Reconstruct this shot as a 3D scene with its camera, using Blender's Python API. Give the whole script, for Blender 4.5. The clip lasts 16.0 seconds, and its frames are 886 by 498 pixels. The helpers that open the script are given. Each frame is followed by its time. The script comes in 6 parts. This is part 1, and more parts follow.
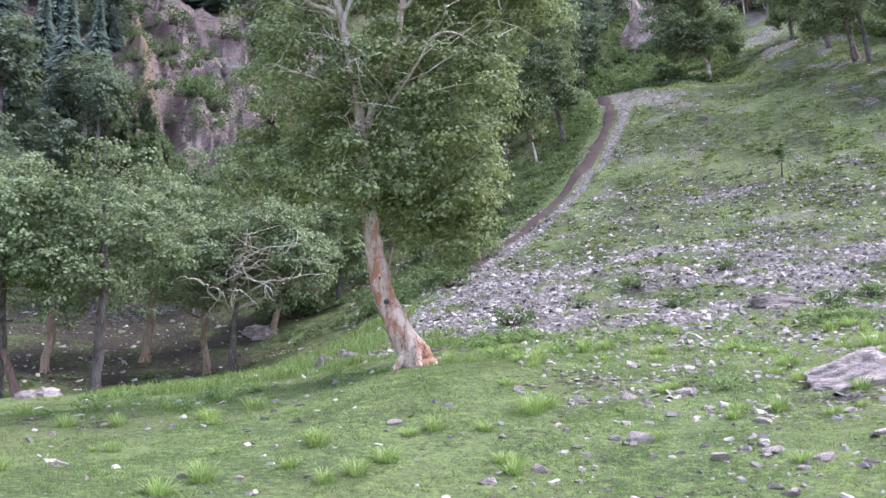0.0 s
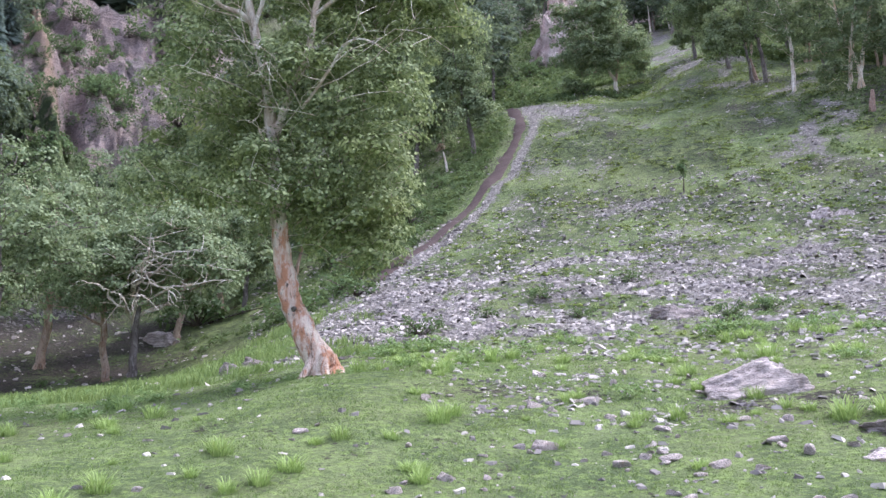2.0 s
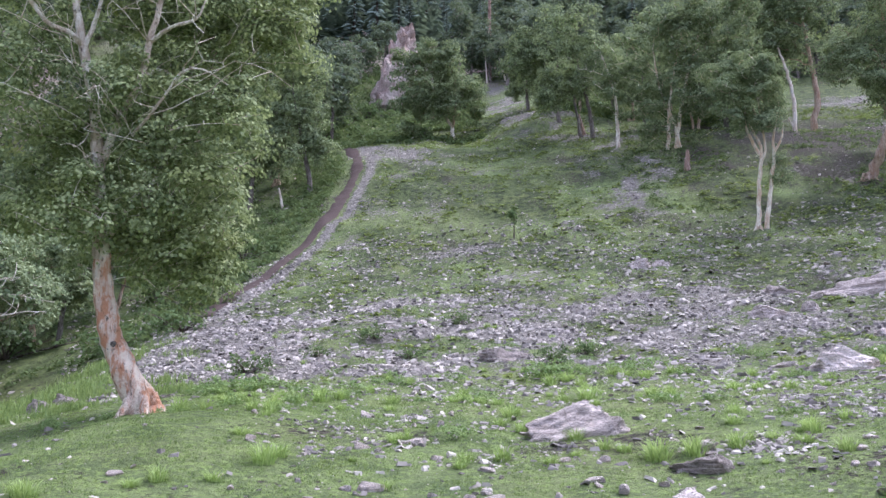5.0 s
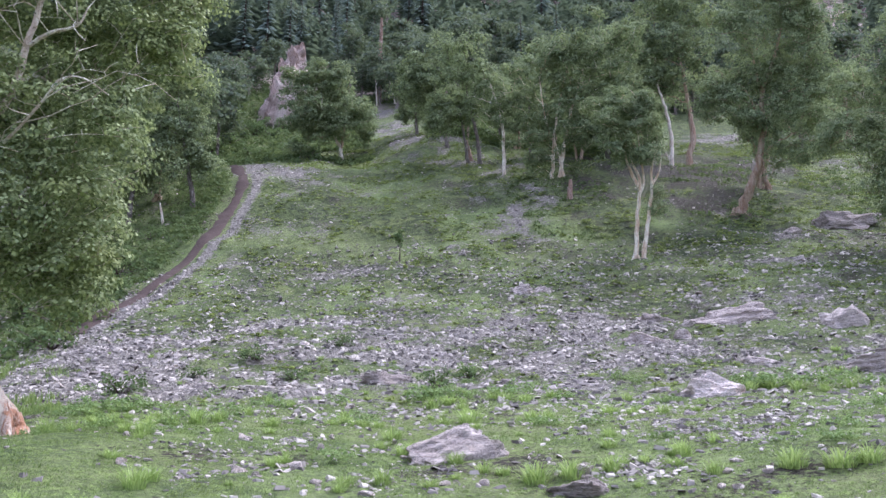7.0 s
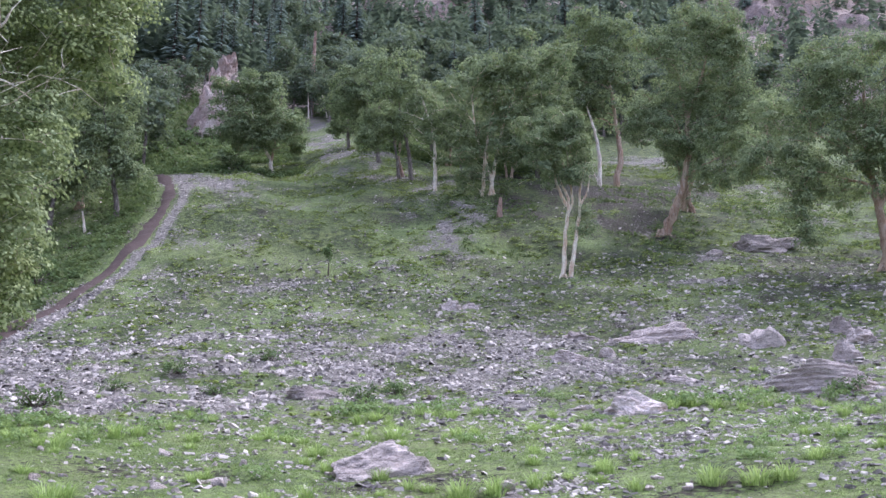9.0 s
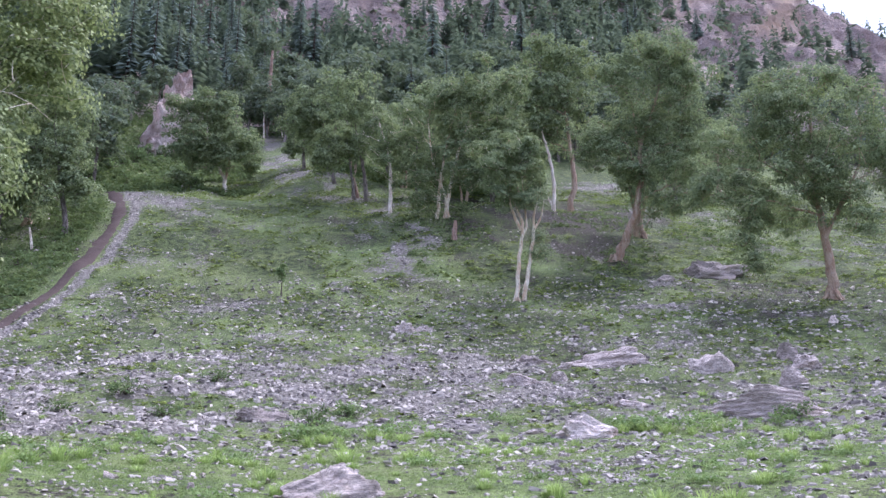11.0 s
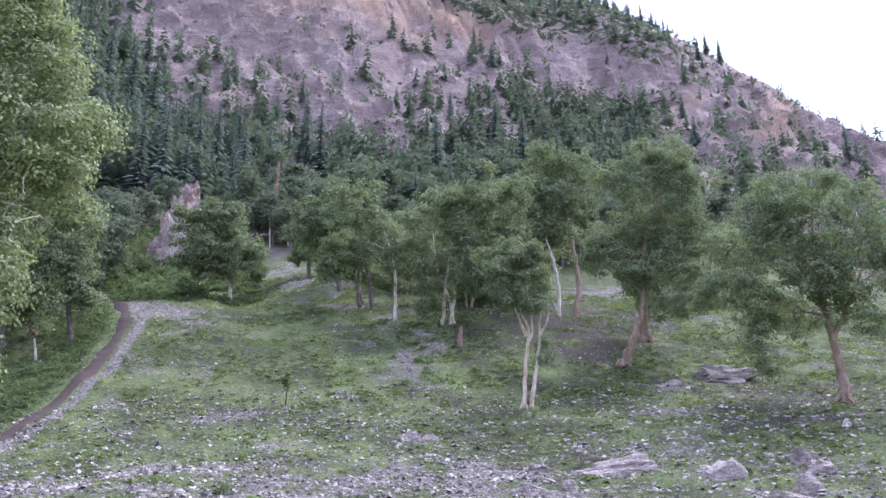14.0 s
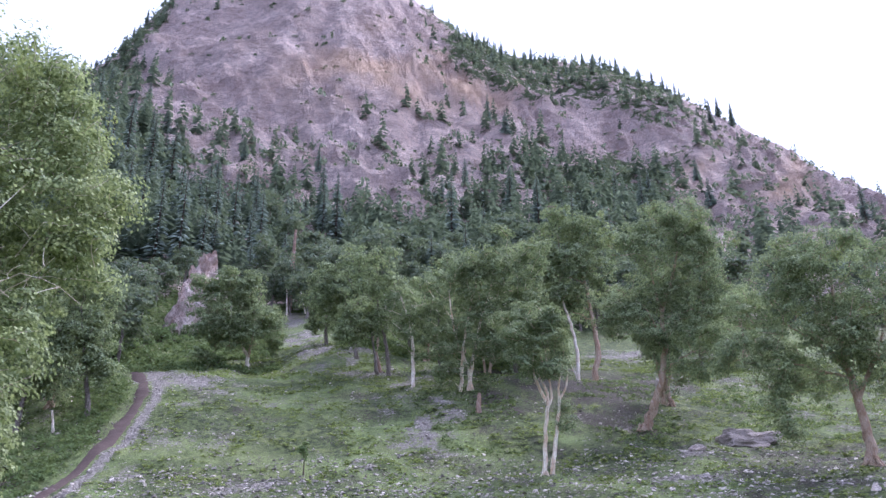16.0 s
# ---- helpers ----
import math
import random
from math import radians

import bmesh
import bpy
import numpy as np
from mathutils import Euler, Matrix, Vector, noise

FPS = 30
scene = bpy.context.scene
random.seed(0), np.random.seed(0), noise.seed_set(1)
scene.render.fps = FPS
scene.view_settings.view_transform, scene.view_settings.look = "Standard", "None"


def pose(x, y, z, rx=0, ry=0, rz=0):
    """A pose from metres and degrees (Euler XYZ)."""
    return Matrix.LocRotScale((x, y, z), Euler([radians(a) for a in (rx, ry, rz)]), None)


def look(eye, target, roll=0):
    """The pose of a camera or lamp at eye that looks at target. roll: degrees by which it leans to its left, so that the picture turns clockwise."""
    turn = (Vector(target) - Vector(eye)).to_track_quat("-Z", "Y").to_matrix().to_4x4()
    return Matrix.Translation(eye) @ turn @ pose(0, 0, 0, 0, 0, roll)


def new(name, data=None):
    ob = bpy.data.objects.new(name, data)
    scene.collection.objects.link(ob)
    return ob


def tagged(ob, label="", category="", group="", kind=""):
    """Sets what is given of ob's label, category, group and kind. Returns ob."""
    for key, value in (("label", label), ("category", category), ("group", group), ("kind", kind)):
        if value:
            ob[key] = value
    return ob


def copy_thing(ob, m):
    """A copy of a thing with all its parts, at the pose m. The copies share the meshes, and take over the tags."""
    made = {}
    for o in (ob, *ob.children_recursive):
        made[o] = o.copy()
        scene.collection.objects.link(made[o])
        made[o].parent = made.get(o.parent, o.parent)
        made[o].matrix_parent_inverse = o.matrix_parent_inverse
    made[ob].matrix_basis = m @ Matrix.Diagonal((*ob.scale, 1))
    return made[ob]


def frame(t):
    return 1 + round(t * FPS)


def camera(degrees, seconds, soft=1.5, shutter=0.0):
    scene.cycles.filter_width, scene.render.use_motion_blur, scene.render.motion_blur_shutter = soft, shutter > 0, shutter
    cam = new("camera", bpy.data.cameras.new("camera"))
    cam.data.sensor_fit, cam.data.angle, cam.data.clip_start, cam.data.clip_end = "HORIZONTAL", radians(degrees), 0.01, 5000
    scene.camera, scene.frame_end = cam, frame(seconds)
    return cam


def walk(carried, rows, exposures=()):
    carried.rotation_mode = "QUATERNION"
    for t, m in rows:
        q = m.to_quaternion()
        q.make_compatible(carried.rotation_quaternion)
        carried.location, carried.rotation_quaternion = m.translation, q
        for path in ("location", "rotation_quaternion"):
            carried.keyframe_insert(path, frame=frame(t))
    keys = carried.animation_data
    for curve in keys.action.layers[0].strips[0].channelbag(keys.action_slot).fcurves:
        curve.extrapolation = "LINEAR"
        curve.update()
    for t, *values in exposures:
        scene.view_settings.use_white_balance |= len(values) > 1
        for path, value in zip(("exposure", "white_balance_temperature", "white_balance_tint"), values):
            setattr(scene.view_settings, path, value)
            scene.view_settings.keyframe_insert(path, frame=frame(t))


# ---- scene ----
cam = camera(50.5, 16.0, soft=1.5)
PATH = [
    (0.0, pose(0, 0, 1.6, 98.70, 0.10, -0.00)),
    (0.5, pose(0, 0, 1.6, 98.70, 0.07, -0.59)),
    (1.0, pose(0, 0, 1.6, 98.78, 0.02, -1.55)),
    (1.5, pose(0, 0, 1.6, 99.00, 0.03, -2.96)),
    (2.0, pose(0, 0, 1.6, 99.21, 0.02, -5.60)),
    (2.5, pose(0, 0, 1.6, 99.64, -0.04, -7.91)),
    (3.0, pose(0, 0, 1.6, 100.13, 0.01, -9.71)),
    (5.3, pose(0, 0, 1.6, 101.92, -0.14, -17.33)),
    (5.5, pose(0, 0, 1.6, 102.11, -0.11, -18.36)),
    (6.0, pose(0, 0, 1.6, 102.38, -0.14, -20.22)),
    (6.5, pose(0, 0, 1.6, 102.74, -0.15, -21.69)),
    (7.0, pose(0, 0, 1.6, 103.03, -0.15, -23.04)),
    (7.5, pose(0, 0, 1.6, 103.25, -0.18, -24.20)),
    (8.0, pose(0, 0, 1.6, 103.47, -0.21, -25.37)),
    (8.5, pose(0, 0, 1.6, 103.71, -0.24, -26.36)),
    (9.0, pose(0, 0, 1.6, 104.01, -0.28, -27.49)),
    (9.2, pose(0, 0, 1.6, 104.11, -0.33, -28.02)),
    (11.3, pose(0, 0, 1.6, 105.79, -0.27, -30.45)),
    (11.5, pose(0, 0, 1.6, 106.19, -0.21, -30.28)),
    (12.0, pose(0, 0, 1.6, 107.21, -0.13, -30.02)),
    (12.5, pose(0, 0, 1.6, 108.31, -0.05, -29.99)),
    (13.0, pose(0, 0, 1.6, 109.46, 0.06, -29.96)),
    (13.5, pose(0, 0, 1.6, 110.62, 0.11, -29.92)),
    (14.0, pose(0, 0, 1.6, 111.86, 0.18, -29.88)),
    (14.5, pose(0, 0, 1.6, 112.95, 0.27, -29.83)),
    (15.0, pose(0, 0, 1.6, 113.93, 0.34, -29.80)),
    (15.5, pose(0, 0, 1.6, 114.83, 0.43, -29.49)),
    (16.0, pose(0, 0, 1.6, 115.87, 0.56, -28.61)),
]
walk(cam, PATH, [(0.0, 0.88, 5580, 21), (3.0, 0.83, 5570, 21), (6.0, 0.68, 5560, 21), (9.0, 0.69, 5490, 23), (16.0, 0.82, 5380, 27)])


# ---- world and light ----
world = bpy.data.worlds.new("sky")
scene.world = world
world.use_nodes = True
wt = world.node_tree
sky = wt.nodes.new("ShaderNodeTexSky")
sky.sky_type, sky.sun_disc = "NISHITA", False
SUN_ELEVATION, SUN_BEARING = 57.0, 78.0
sky.sun_elevation, sky.sun_rotation = radians(SUN_ELEVATION), radians(SUN_BEARING)
sky.air_density, sky.dust_density = 1.0, 3.0
cloud = wt.nodes.new("ShaderNodeMix")
cloud.data_type = "RGBA"
cloud.inputs["Factor"].default_value = 0.72
cloud.inputs["B"].default_value = (8.5, 9.0, 10.5, 1)
wt.links.new(sky.outputs["Color"], cloud.inputs["A"])
back = wt.nodes["Background"]
back.inputs["Strength"].default_value = 0.122
wt.links.new(cloud.outputs["Result"], back.inputs["Color"])

sun = new("sun", bpy.data.lights.new("sun", "SUN"))
sun.data.energy, sun.data.angle, sun.data.color = 3.4, radians(28), (1.0, 0.95, 0.85)
sun.matrix_world = look((60 * math.sin(radians(SUN_BEARING)), 60 * math.cos(radians(SUN_BEARING)), 60 * math.tan(radians(SUN_ELEVATION))), (0, 0, 0))


# ---- materials ----
class Nodes:
    """Short forms for building a node material."""

    def __init__(self, name):
        self.mat = bpy.data.materials.new(name)
        self.mat.use_nodes = True
        self.nt = self.mat.node_tree
        self.bsdf = self.nt.nodes["Principled BSDF"]
        self.pos = self.add("ShaderNodeTexCoord").outputs["Object"]

    def add(self, kind):
        return self.nt.nodes.new(kind)

    def link(self, value, socket):
        if isinstance(value, (int, float)):
            socket.default_value = value
        elif isinstance(value, tuple):
            socket.default_value = (*value, 1.0)
        else:
            self.nt.links.new(value, socket)

    def noise(self, scale, detail=4.0, rough=0.55, stretch=None, distort=0.0):
        n = self.add("ShaderNodeTexNoise")
        n.inputs["Scale"].default_value, n.inputs["Detail"].default_value = scale, detail
        n.inputs["Roughness"].default_value, n.inputs["Distortion"].default_value = rough, distort
        self.link(self.stretch(stretch) if stretch else self.pos, n.inputs["Vector"])
        return n.outputs["Fac"]

    def stretch(self, scale):
        m = self.add("ShaderNodeMapping")
        m.inputs["Scale"].default_value = scale
        self.link(self.pos, m.inputs["Vector"])
        return m.outputs["Vector"]

    def cells(self, scale, out="Color"):
        n = self.add("ShaderNodeTexVoronoi")
        n.inputs["Scale"].default_value = scale
        self.link(self.pos, n.inputs["Vector"])
        return n.outputs[out]

    def band(self, value, lo, hi, a=0.0, b=1.0):
        n = self.add("ShaderNodeMapRange")
        n.interpolation_type = "SMOOTHSTEP"
        self.link(value, n.inputs["Value"])
        for key, v in (("From Min", lo), ("From Max", hi), ("To Min", a), ("To Max", b)):
            n.inputs[key].default_value = v
        return n.outputs["Result"]

    def mix(self, fac, a, b, mode="MIX"):
        n = self.add("ShaderNodeMix")
        n.data_type, n.blend_type = "RGBA", mode
        self.link(fac, n.inputs["Factor"])
        self.link(a, n.inputs["A"])
        self.link(b, n.inputs["B"])
        return n.outputs["Result"]

    def math(self, op, a, b):
        n = self.add("ShaderNodeMath")
        n.operation = op
        self.link(a, n.inputs[0])
        self.link(b, n.inputs[1])
        return n.outputs["Value"]

    def attribute(self, name):
        n = self.add("ShaderNodeAttribute")
        n.attribute_name = name
        return n.outputs["Fac"]

    def island(self):
        return self.add("ShaderNodeNewGeometry").outputs["Random Per Island"]

    def each(self):
        return self.add("ShaderNodeObjectInfo").outputs["Random"]

    def bump(self, value, strength, distance):
        n = self.add("ShaderNodeBump")
        n.inputs["Strength"].default_value, n.inputs["Distance"].default_value = strength, distance
        self.link(value, n.inputs["Height"])
        self.link(n.outputs["Normal"], self.bsdf.inputs["Normal"])

    def done(self, colour, roughness=0.85, specular=0.25):
        self.link(colour, self.bsdf.inputs["Base Color"])
        self.link(roughness, self.bsdf.inputs["Roughness"])
        self.bsdf.inputs["Specular IOR Level"].default_value = specular
        return self.mat


def rock_colour(n, scale, light=1.0):
    """Grey-violet schist with paler faces, rusty stains and lichen."""
    base = n.mix(n.noise(0.9 * scale, 6), (0.14 * light, 0.115 * light, 0.106 * light), (0.52 * light, 0.445 * light, 0.415 * light))
    base = n.mix(n.band(n.noise(5 * scale, 5, 0.65), 0.42, 0.62), base, (0.36 * light, 0.31 * light, 0.295 * light))
    rust = n.band(n.noise(0.6 * scale, 3), 0.58, 0.72, 0, 0.5)
    return n.mix(rust, base, (0.33 * light, 0.24 * light, 0.18 * light))


def stone_material(name, scale, light, moss=0.0):
    n = Nodes(name)
    colour = rock_colour(n, scale, light)
    crack = n.band(n.math("ABSOLUTE", n.math("SUBTRACT", n.noise(1.8 * scale, 7, 0.7, (1, 1, 2.5), 1.0), 0.5), 0.0), 0.0, 0.03, 0.8, 0.0)
    colour = n.mix(crack, colour, (0.06, 0.05, 0.05))
    colour = n.mix(n.band(n.each(), 0.0, 1.0, 0.0, 0.3), colour, (0.27, 0.22, 0.20))
    strata = n.noise(1.5 * scale, 8, 0.8, (0.35, 0.35, 3.2), 0.6)
    colour = n.mix(n.band(strata, 0.53, 0.62, 0, 0.7), colour, (0.14 * light, 0.108 * light, 0.098 * light))
    colour = n.mix(n.band(strata, 0.38, 0.48, 0.6, 0), colour, (0.60 * light, 0.515 * light, 0.475 * light))
    if moss:
        colour = n.mix(n.band(n.noise(2.2 * scale, 4), 0.55, 0.68, 0, moss), colour, (0.10, 0.12, 0.04))
    n.bump(n.math("ADD", n.noise(5 * scale, 9, 0.75), n.math("MULTIPLY", strata, 1.8)), 1.0, 0.16 / scale)
    return n.done(colour, 0.9, 0.2)


def rusty_material():
    n = Nodes("rusty cliff rock")
    colour = n.mix(n.band(n.noise(0.5, 7, 0.7, (1, 1, 0.4)), 0.35, 0.65), (0.50, 0.35, 0.30), (0.78, 0.67, 0.63))
    colour = n.mix(n.band(n.noise(1.6, 6, 0.7, (1, 1, 0.3)), 0.58, 0.70, 0, 0.6), colour, (0.20, 0.14, 0.13))
    n.bump(n.noise(0.9, 9, 0.8, (1, 1, 0.5)), 1.0, 1.2)
    return n.done(colour, 0.95, 0.1)


def gravel_material():
    n = Nodes("scree stones")
    i = n.island()
    colour = n.mix(n.band(i, 0.0, 1.0), (0.105, 0.090, 0.082), (0.740, 0.655, 0.580))
    colour = n.mix(n.band(n.noise(0.35, 3), 0.45, 0.65, 0, 0.5), colour, (0.30, 0.255, 0.25))
    colour = n.mix(n.noise(14, 5), colour, n.mix(0.5, colour, (0.20, 0.19, 0.18)))
    n.bump(n.noise(30, 5), 0.5, 0.02)
    return n.done(colour, 0.9, 0.2)


def ground_material():
    n = Nodes("ground")
    big, mid, fine = n.noise(0.16, 4), n.noise(0.9, 5), n.noise(9, 6, 0.65)
    grass = n.mix(n.band(mid, 0.32, 0.68), (0.098, 0.132, 0.056), (0.215, 0.262, 0.108))
    grass = n.mix(n.band(big, 0.42, 0.66, 0, 0.65), grass, (0.205, 0.215, 0.100))
    grass = n.mix(n.band(fine, 0.42, 0.62, 0, 0.34), grass, (0.050, 0.064, 0.030))
    grass = n.mix(n.band(n.noise(6.5, 7, 0.75), 0.48, 0.60, 0, 0.6), grass, (0.270, 0.360, 0.105))
    # dark heath growth, which also stands in for shade under trees
    heath_shade = n.mix(n.band(n.noise(2.2, 7, 0.75), 0.38, 0.62), (0.030, 0.040, 0.020), (0.115, 0.145, 0.054))
    heath_shade = n.mix(n.band(n.noise(0.55, 6, 0.7), 0.50, 0.66, 0, 0.7), heath_shade, (0.175, 0.200, 0.072))
    heath_shade = n.mix(n.band(n.noise(7.5, 5, 0.7), 0.54, 0.62, 0, 0.6), heath_shade, (0.052, 0.046, 0.036))
    grass = n.mix(n.attribute("heath_shade"), grass, heath_shade)
    # bare soil, dark enough to double as tree shade under the grove
    soil_shade = n.mix(n.band(fine, 0.35, 0.65), (0.026, 0.021, 0.018), (0.092, 0.076, 0.064))
    soil_shade = n.mix(n.band(n.noise(2.6, 8, 0.8), 0.50, 0.62, 0, 0.7), soil_shade, (0.050, 0.062, 0.026))
    soil_shade = n.mix(n.band(n.cells(4.5, "Distance"), 0.0, 0.22, 0.55, 0), soil_shade, (0.22, 0.185, 0.17))
    pebble = n.mix(n.cells(7.0, "Color"), (0.105, 0.093, 0.083), (0.46, 0.415, 0.37))
    pebble = n.mix(n.band(n.cells(7.0, "Distance"), 0.05, 0.5, 0, 0.55), pebble, (0.11, 0.10, 0.09))
    cover = n.mix(n.band(n.math("ADD", n.attribute("bare"), n.math("MULTIPLY", n.math("SUBTRACT", n.noise(5.5, 7, 0.75), 0.5), 2.0)), 0.50, 0.70), grass, soil_shade)
    scree = n.band(n.math("ADD", n.attribute("scree"), n.math("MULTIPLY", n.math("SUBTRACT", n.noise(3.6, 7, 0.78), 0.5), 2.4)), 0.42, 0.58)
    cover = n.mix(scree, cover, pebble)
    # mountain side: purple-grey rock with ochre walls and green ledges
    crag = n.mix(n.band(n.noise(0.055, 9, 0.66), 0.34, 0.66), (0.47, 0.355, 0.320), (0.80, 0.650, 0.595))
    seam = n.noise(0.10, 7, 0.7, (1.0, 1.0, 2.2), 1.5)
    crag = n.mix(n.band(n.math("ABSOLUTE", n.math("SUBTRACT", seam, 0.5), 0.0), 0.0, 0.03, 0.7, 0.0), crag, (0.12, 0.095, 0.095))
    crag = n.mix(n.band(n.noise(0.45, 6, 0.7, (1, 1, 0.35)), 0.42, 0.62, 0, 0.6), crag, (0.49, 0.405, 0.395))
    blocks = n.mix(n.cells(0.22, "Color"), (0.0, 0.0, 0.0), (1.0, 1.0, 1.0))
    crag = n.mix(0.55, crag, n.mix(1.0, crag, n.mix(n.noise(1.3, 8, 0.75), (0.7, 0.7, 0.7), (1.5, 1.47, 1.46)), "MULTIPLY"))
    crag = n.mix(0.30, crag, n.mix(1.0, crag, n.mix(blocks, (0.7, 0.7, 0.7), (1.6, 1.6, 1.6)), "MULTIPLY"))
    crag = n.mix(n.band(n.noise(0.8, 7, 0.8), 0.58, 0.70, 0, 0.5), crag, (0.20, 0.165, 0.16))
    joint = n.noise(0.32, 8, 0.75, (1.0, 1.0, 3.0), 2.0)
    crag = n.mix(n.band(n.math("ABSOLUTE", n.math("SUBTRACT", joint, 0.5), 0.0), 0.0, 0.03, 0.65, 0.0), crag, (0.15, 0.12, 0.12))
    crag = n.mix(n.attribute("ochre"), crag, n.mix(n.noise(0.25, 7, 0.7), (0.58, 0.37, 0.24), (0.80, 0.60, 0.44)))
    ledge = n.band(n.math("ADD", n.attribute("lush"), n.math("MULTIPLY", n.math("SUBTRACT", n.noise(0.22, 7, 0.65), 0.5), 1.5)), 0.45, 0.62)
    crag = n.mix(ledge, crag, n.mix(n.noise(0.5, 6), (0.045, 0.070, 0.032), (0.13, 0.165, 0.075)))
    colour = n.mix(n.attribute("rock"), cover, crag)
    tall = n.math("MULTIPLY", n.math("ADD", n.noise(0.4, 12, 0.8), n.noise(0.9, 8, 0.75, (1, 1, 0.25))), n.attribute("rock"))
    low = n.math("ADD", n.math("MULTIPLY", fine, 0.08), n.math("ADD", n.math("MULTIPLY", n.noise(4.5, 7, 0.7), 0.10), n.math("MULTIPLY", n.noise(1.1, 5, 0.6), 0.22)))
    n.bump(n.math("ADD", low, n.math("MULTIPLY", tall, 4.0)), 1.0, 1.0)
    return n.done(colour, 0.95, 0.15)


def leaf_material(name, dark, bright, through_light=0.35, stain=(0.17, 0.17, 0.04), gloss=0.18):
    n = Nodes(name)
    colour = n.mix(n.island(), dark, bright)
    colour = n.mix(n.band(n.noise(0.7, 3), 0.5, 0.75, 0, 0.45), colour, stain)
    colour = n.mix(n.band(n.each(), 0, 1, 0, 0.3), colour, n.mix(0.5, colour, (0.05, 0.075, 0.035)))
    mat = n.done(colour, 0.62 - gloss * 0.5, gloss)
    clear = n.add("ShaderNodeBsdfTranslucent")
    n.link(n.mix(0.5, colour, (0.16, 0.20, 0.055)), clear.inputs["Color"])
    blend = n.add("ShaderNodeMixShader")
    blend.inputs["Fac"].default_value = through_light
    n.nt.links.new(n.bsdf.outputs["BSDF"], blend.inputs[1])
    n.nt.links.new(clear.outputs["BSDF"], blend.inputs[2])
    n.nt.links.new(blend.outputs["Shader"], n.nt.nodes["Material Output"].inputs["Surface"])
    return mat


def bark_material(name, pale, peel, dark, scars=0.5):
    n = Nodes(name)
    colour = n.mix(n.band(n.noise(2.6, 6, 0.7, (1.5, 1.5, 0.45)), 0.43, 0.57), pale, peel)
    colour = n.mix(n.band(n.noise(5, 6, 0.7, (1.4, 1.4, 0.45)), 0.52, 0.62, 0, 0.6), colour, n.mix(0.5, pale, (0.62, 0.58, 0.54)))
    colour = n.mix(n.band(n.noise(4, 6, 0.7, (1.5, 1.5, 0.4)), 0.62, 0.68, 0, scars), colour, dark)
    colour = n.mix(n.band(n.noise(9, 6, 0.7, (1, 1, 0.6)), 0.58, 0.66, 0, 0.75), colour, dark)
    colour = n.mix(n.band(n.noise(3.2, 7, 0.75, (2.2, 2.2, 0.35), 0.6), 0.57, 0.63, 0, scars * 0.8), colour, n.mix(0.4, dark, peel))
    n.bump(n.math("ADD", n.noise(7, 8, 0.75, (1.4, 1.4, 0.4)), n.noise(22, 4, 0.6)), 1.0, 0.08)
    return n.done(colour, 0.85, 0.15)


def track_material():
    n = Nodes("trodden earth")
    colour = n.mix(n.noise(1.4, 6), (0.048, 0.033, 0.029), (0.100, 0.074, 0.068))
    colour = n.mix(n.band(n.cells(5.0, "Distance"), 0.0, 0.18, 0.4, 0), colour, (0.26, 0.23, 0.22))
    n.bump(n.noise(6, 7), 0.6, 0.08)
    return n.done(colour, 0.95, 0.1)


GROUND = ground_material()
TRACK = track_material()
SCREE = gravel_material()
STONE = stone_material("pale schist", 2.6, 2.5, 0.12)
BOULDER = stone_material("weathered schist", 2.3, 1.8, 0.12)
DARK_STONE = stone_material("dark schist", 2.4, 1.15, 0.3)
CRAG = stone_material("cliff rock", 0.3, 0.9, 0.6)
RED_CRAG = rusty_material()
LEAF_BIRCH = leaf_material("birch leaves", (0.135, 0.185, 0.090), (0.550, 0.610, 0.320), 0.48, (0.44, 0.46, 0.13), 0.16)
LEAF_SLOPE = leaf_material("slope birch leaves", (0.115, 0.162, 0.108), (0.470, 0.540, 0.305), 0.48, (0.46, 0.49, 0.18), 0.05)
LEAF_LEFT = leaf_material("broad leaves", (0.115, 0.165, 0.095), (0.470, 0.540, 0.310), 0.4, (0.33, 0.38, 0.16), 0.06)
LEAF_BUSH = leaf_material("shrub leaves", (0.075, 0.118, 0.056), (0.200, 0.280, 0.125), 0.4, (0.10, 0.14, 0.05), 0.03)
# far scrub is paler than its own green, with haze mixed into the colour
LEAF_FAR = leaf_material("haze-paled scrub leaves", (0.115, 0.155, 0.110), (0.290, 0.345, 0.235), 0.3, (0.12, 0.15, 0.07), 0.02)
LEAF_HILL = leaf_material("hillside leaves", (0.078, 0.108, 0.089), (0.262, 0.308, 0.226), 0.42, (0.25, 0.30, 0.16), 0.02)
LEAF_RANK = leaf_material("rank herb leaves", (0.070, 0.108, 0.050), (0.195, 0.260, 0.110), 0.42, (0.19, 0.24, 0.09), 0.03)
HEATH_GRASS = leaf_material("slope grass blades", (0.056, 0.080, 0.034), (0.180, 0.225, 0.085), 0.4, (0.19, 0.20, 0.07), 0.05)
# needle colour lightened to include the pallor of mountain haze
NEEDLES_HAZED = leaf_material("haze-paled fir needles", (0.115, 0.155, 0.140), (0.320, 0.385, 0.325), 0.28, (0.075, 0.095, 0.055), 0.02)
TUSSOCK = leaf_material("cushion grass", (0.090, 0.122, 0.040), (0.390, 0.470, 0.140), 0.42, (0.42, 0.47, 0.12), 0.05)
GRASS = leaf_material("turf blades", (0.130, 0.205, 0.066), (0.350, 0.455, 0.155), 0.45, (0.28, 0.33, 0.09))
HERB = leaf_material("light herb leaves", (0.150, 0.250, 0.085), (0.360, 0.480, 0.190), 0.45, (0.30, 0.40, 0.13))
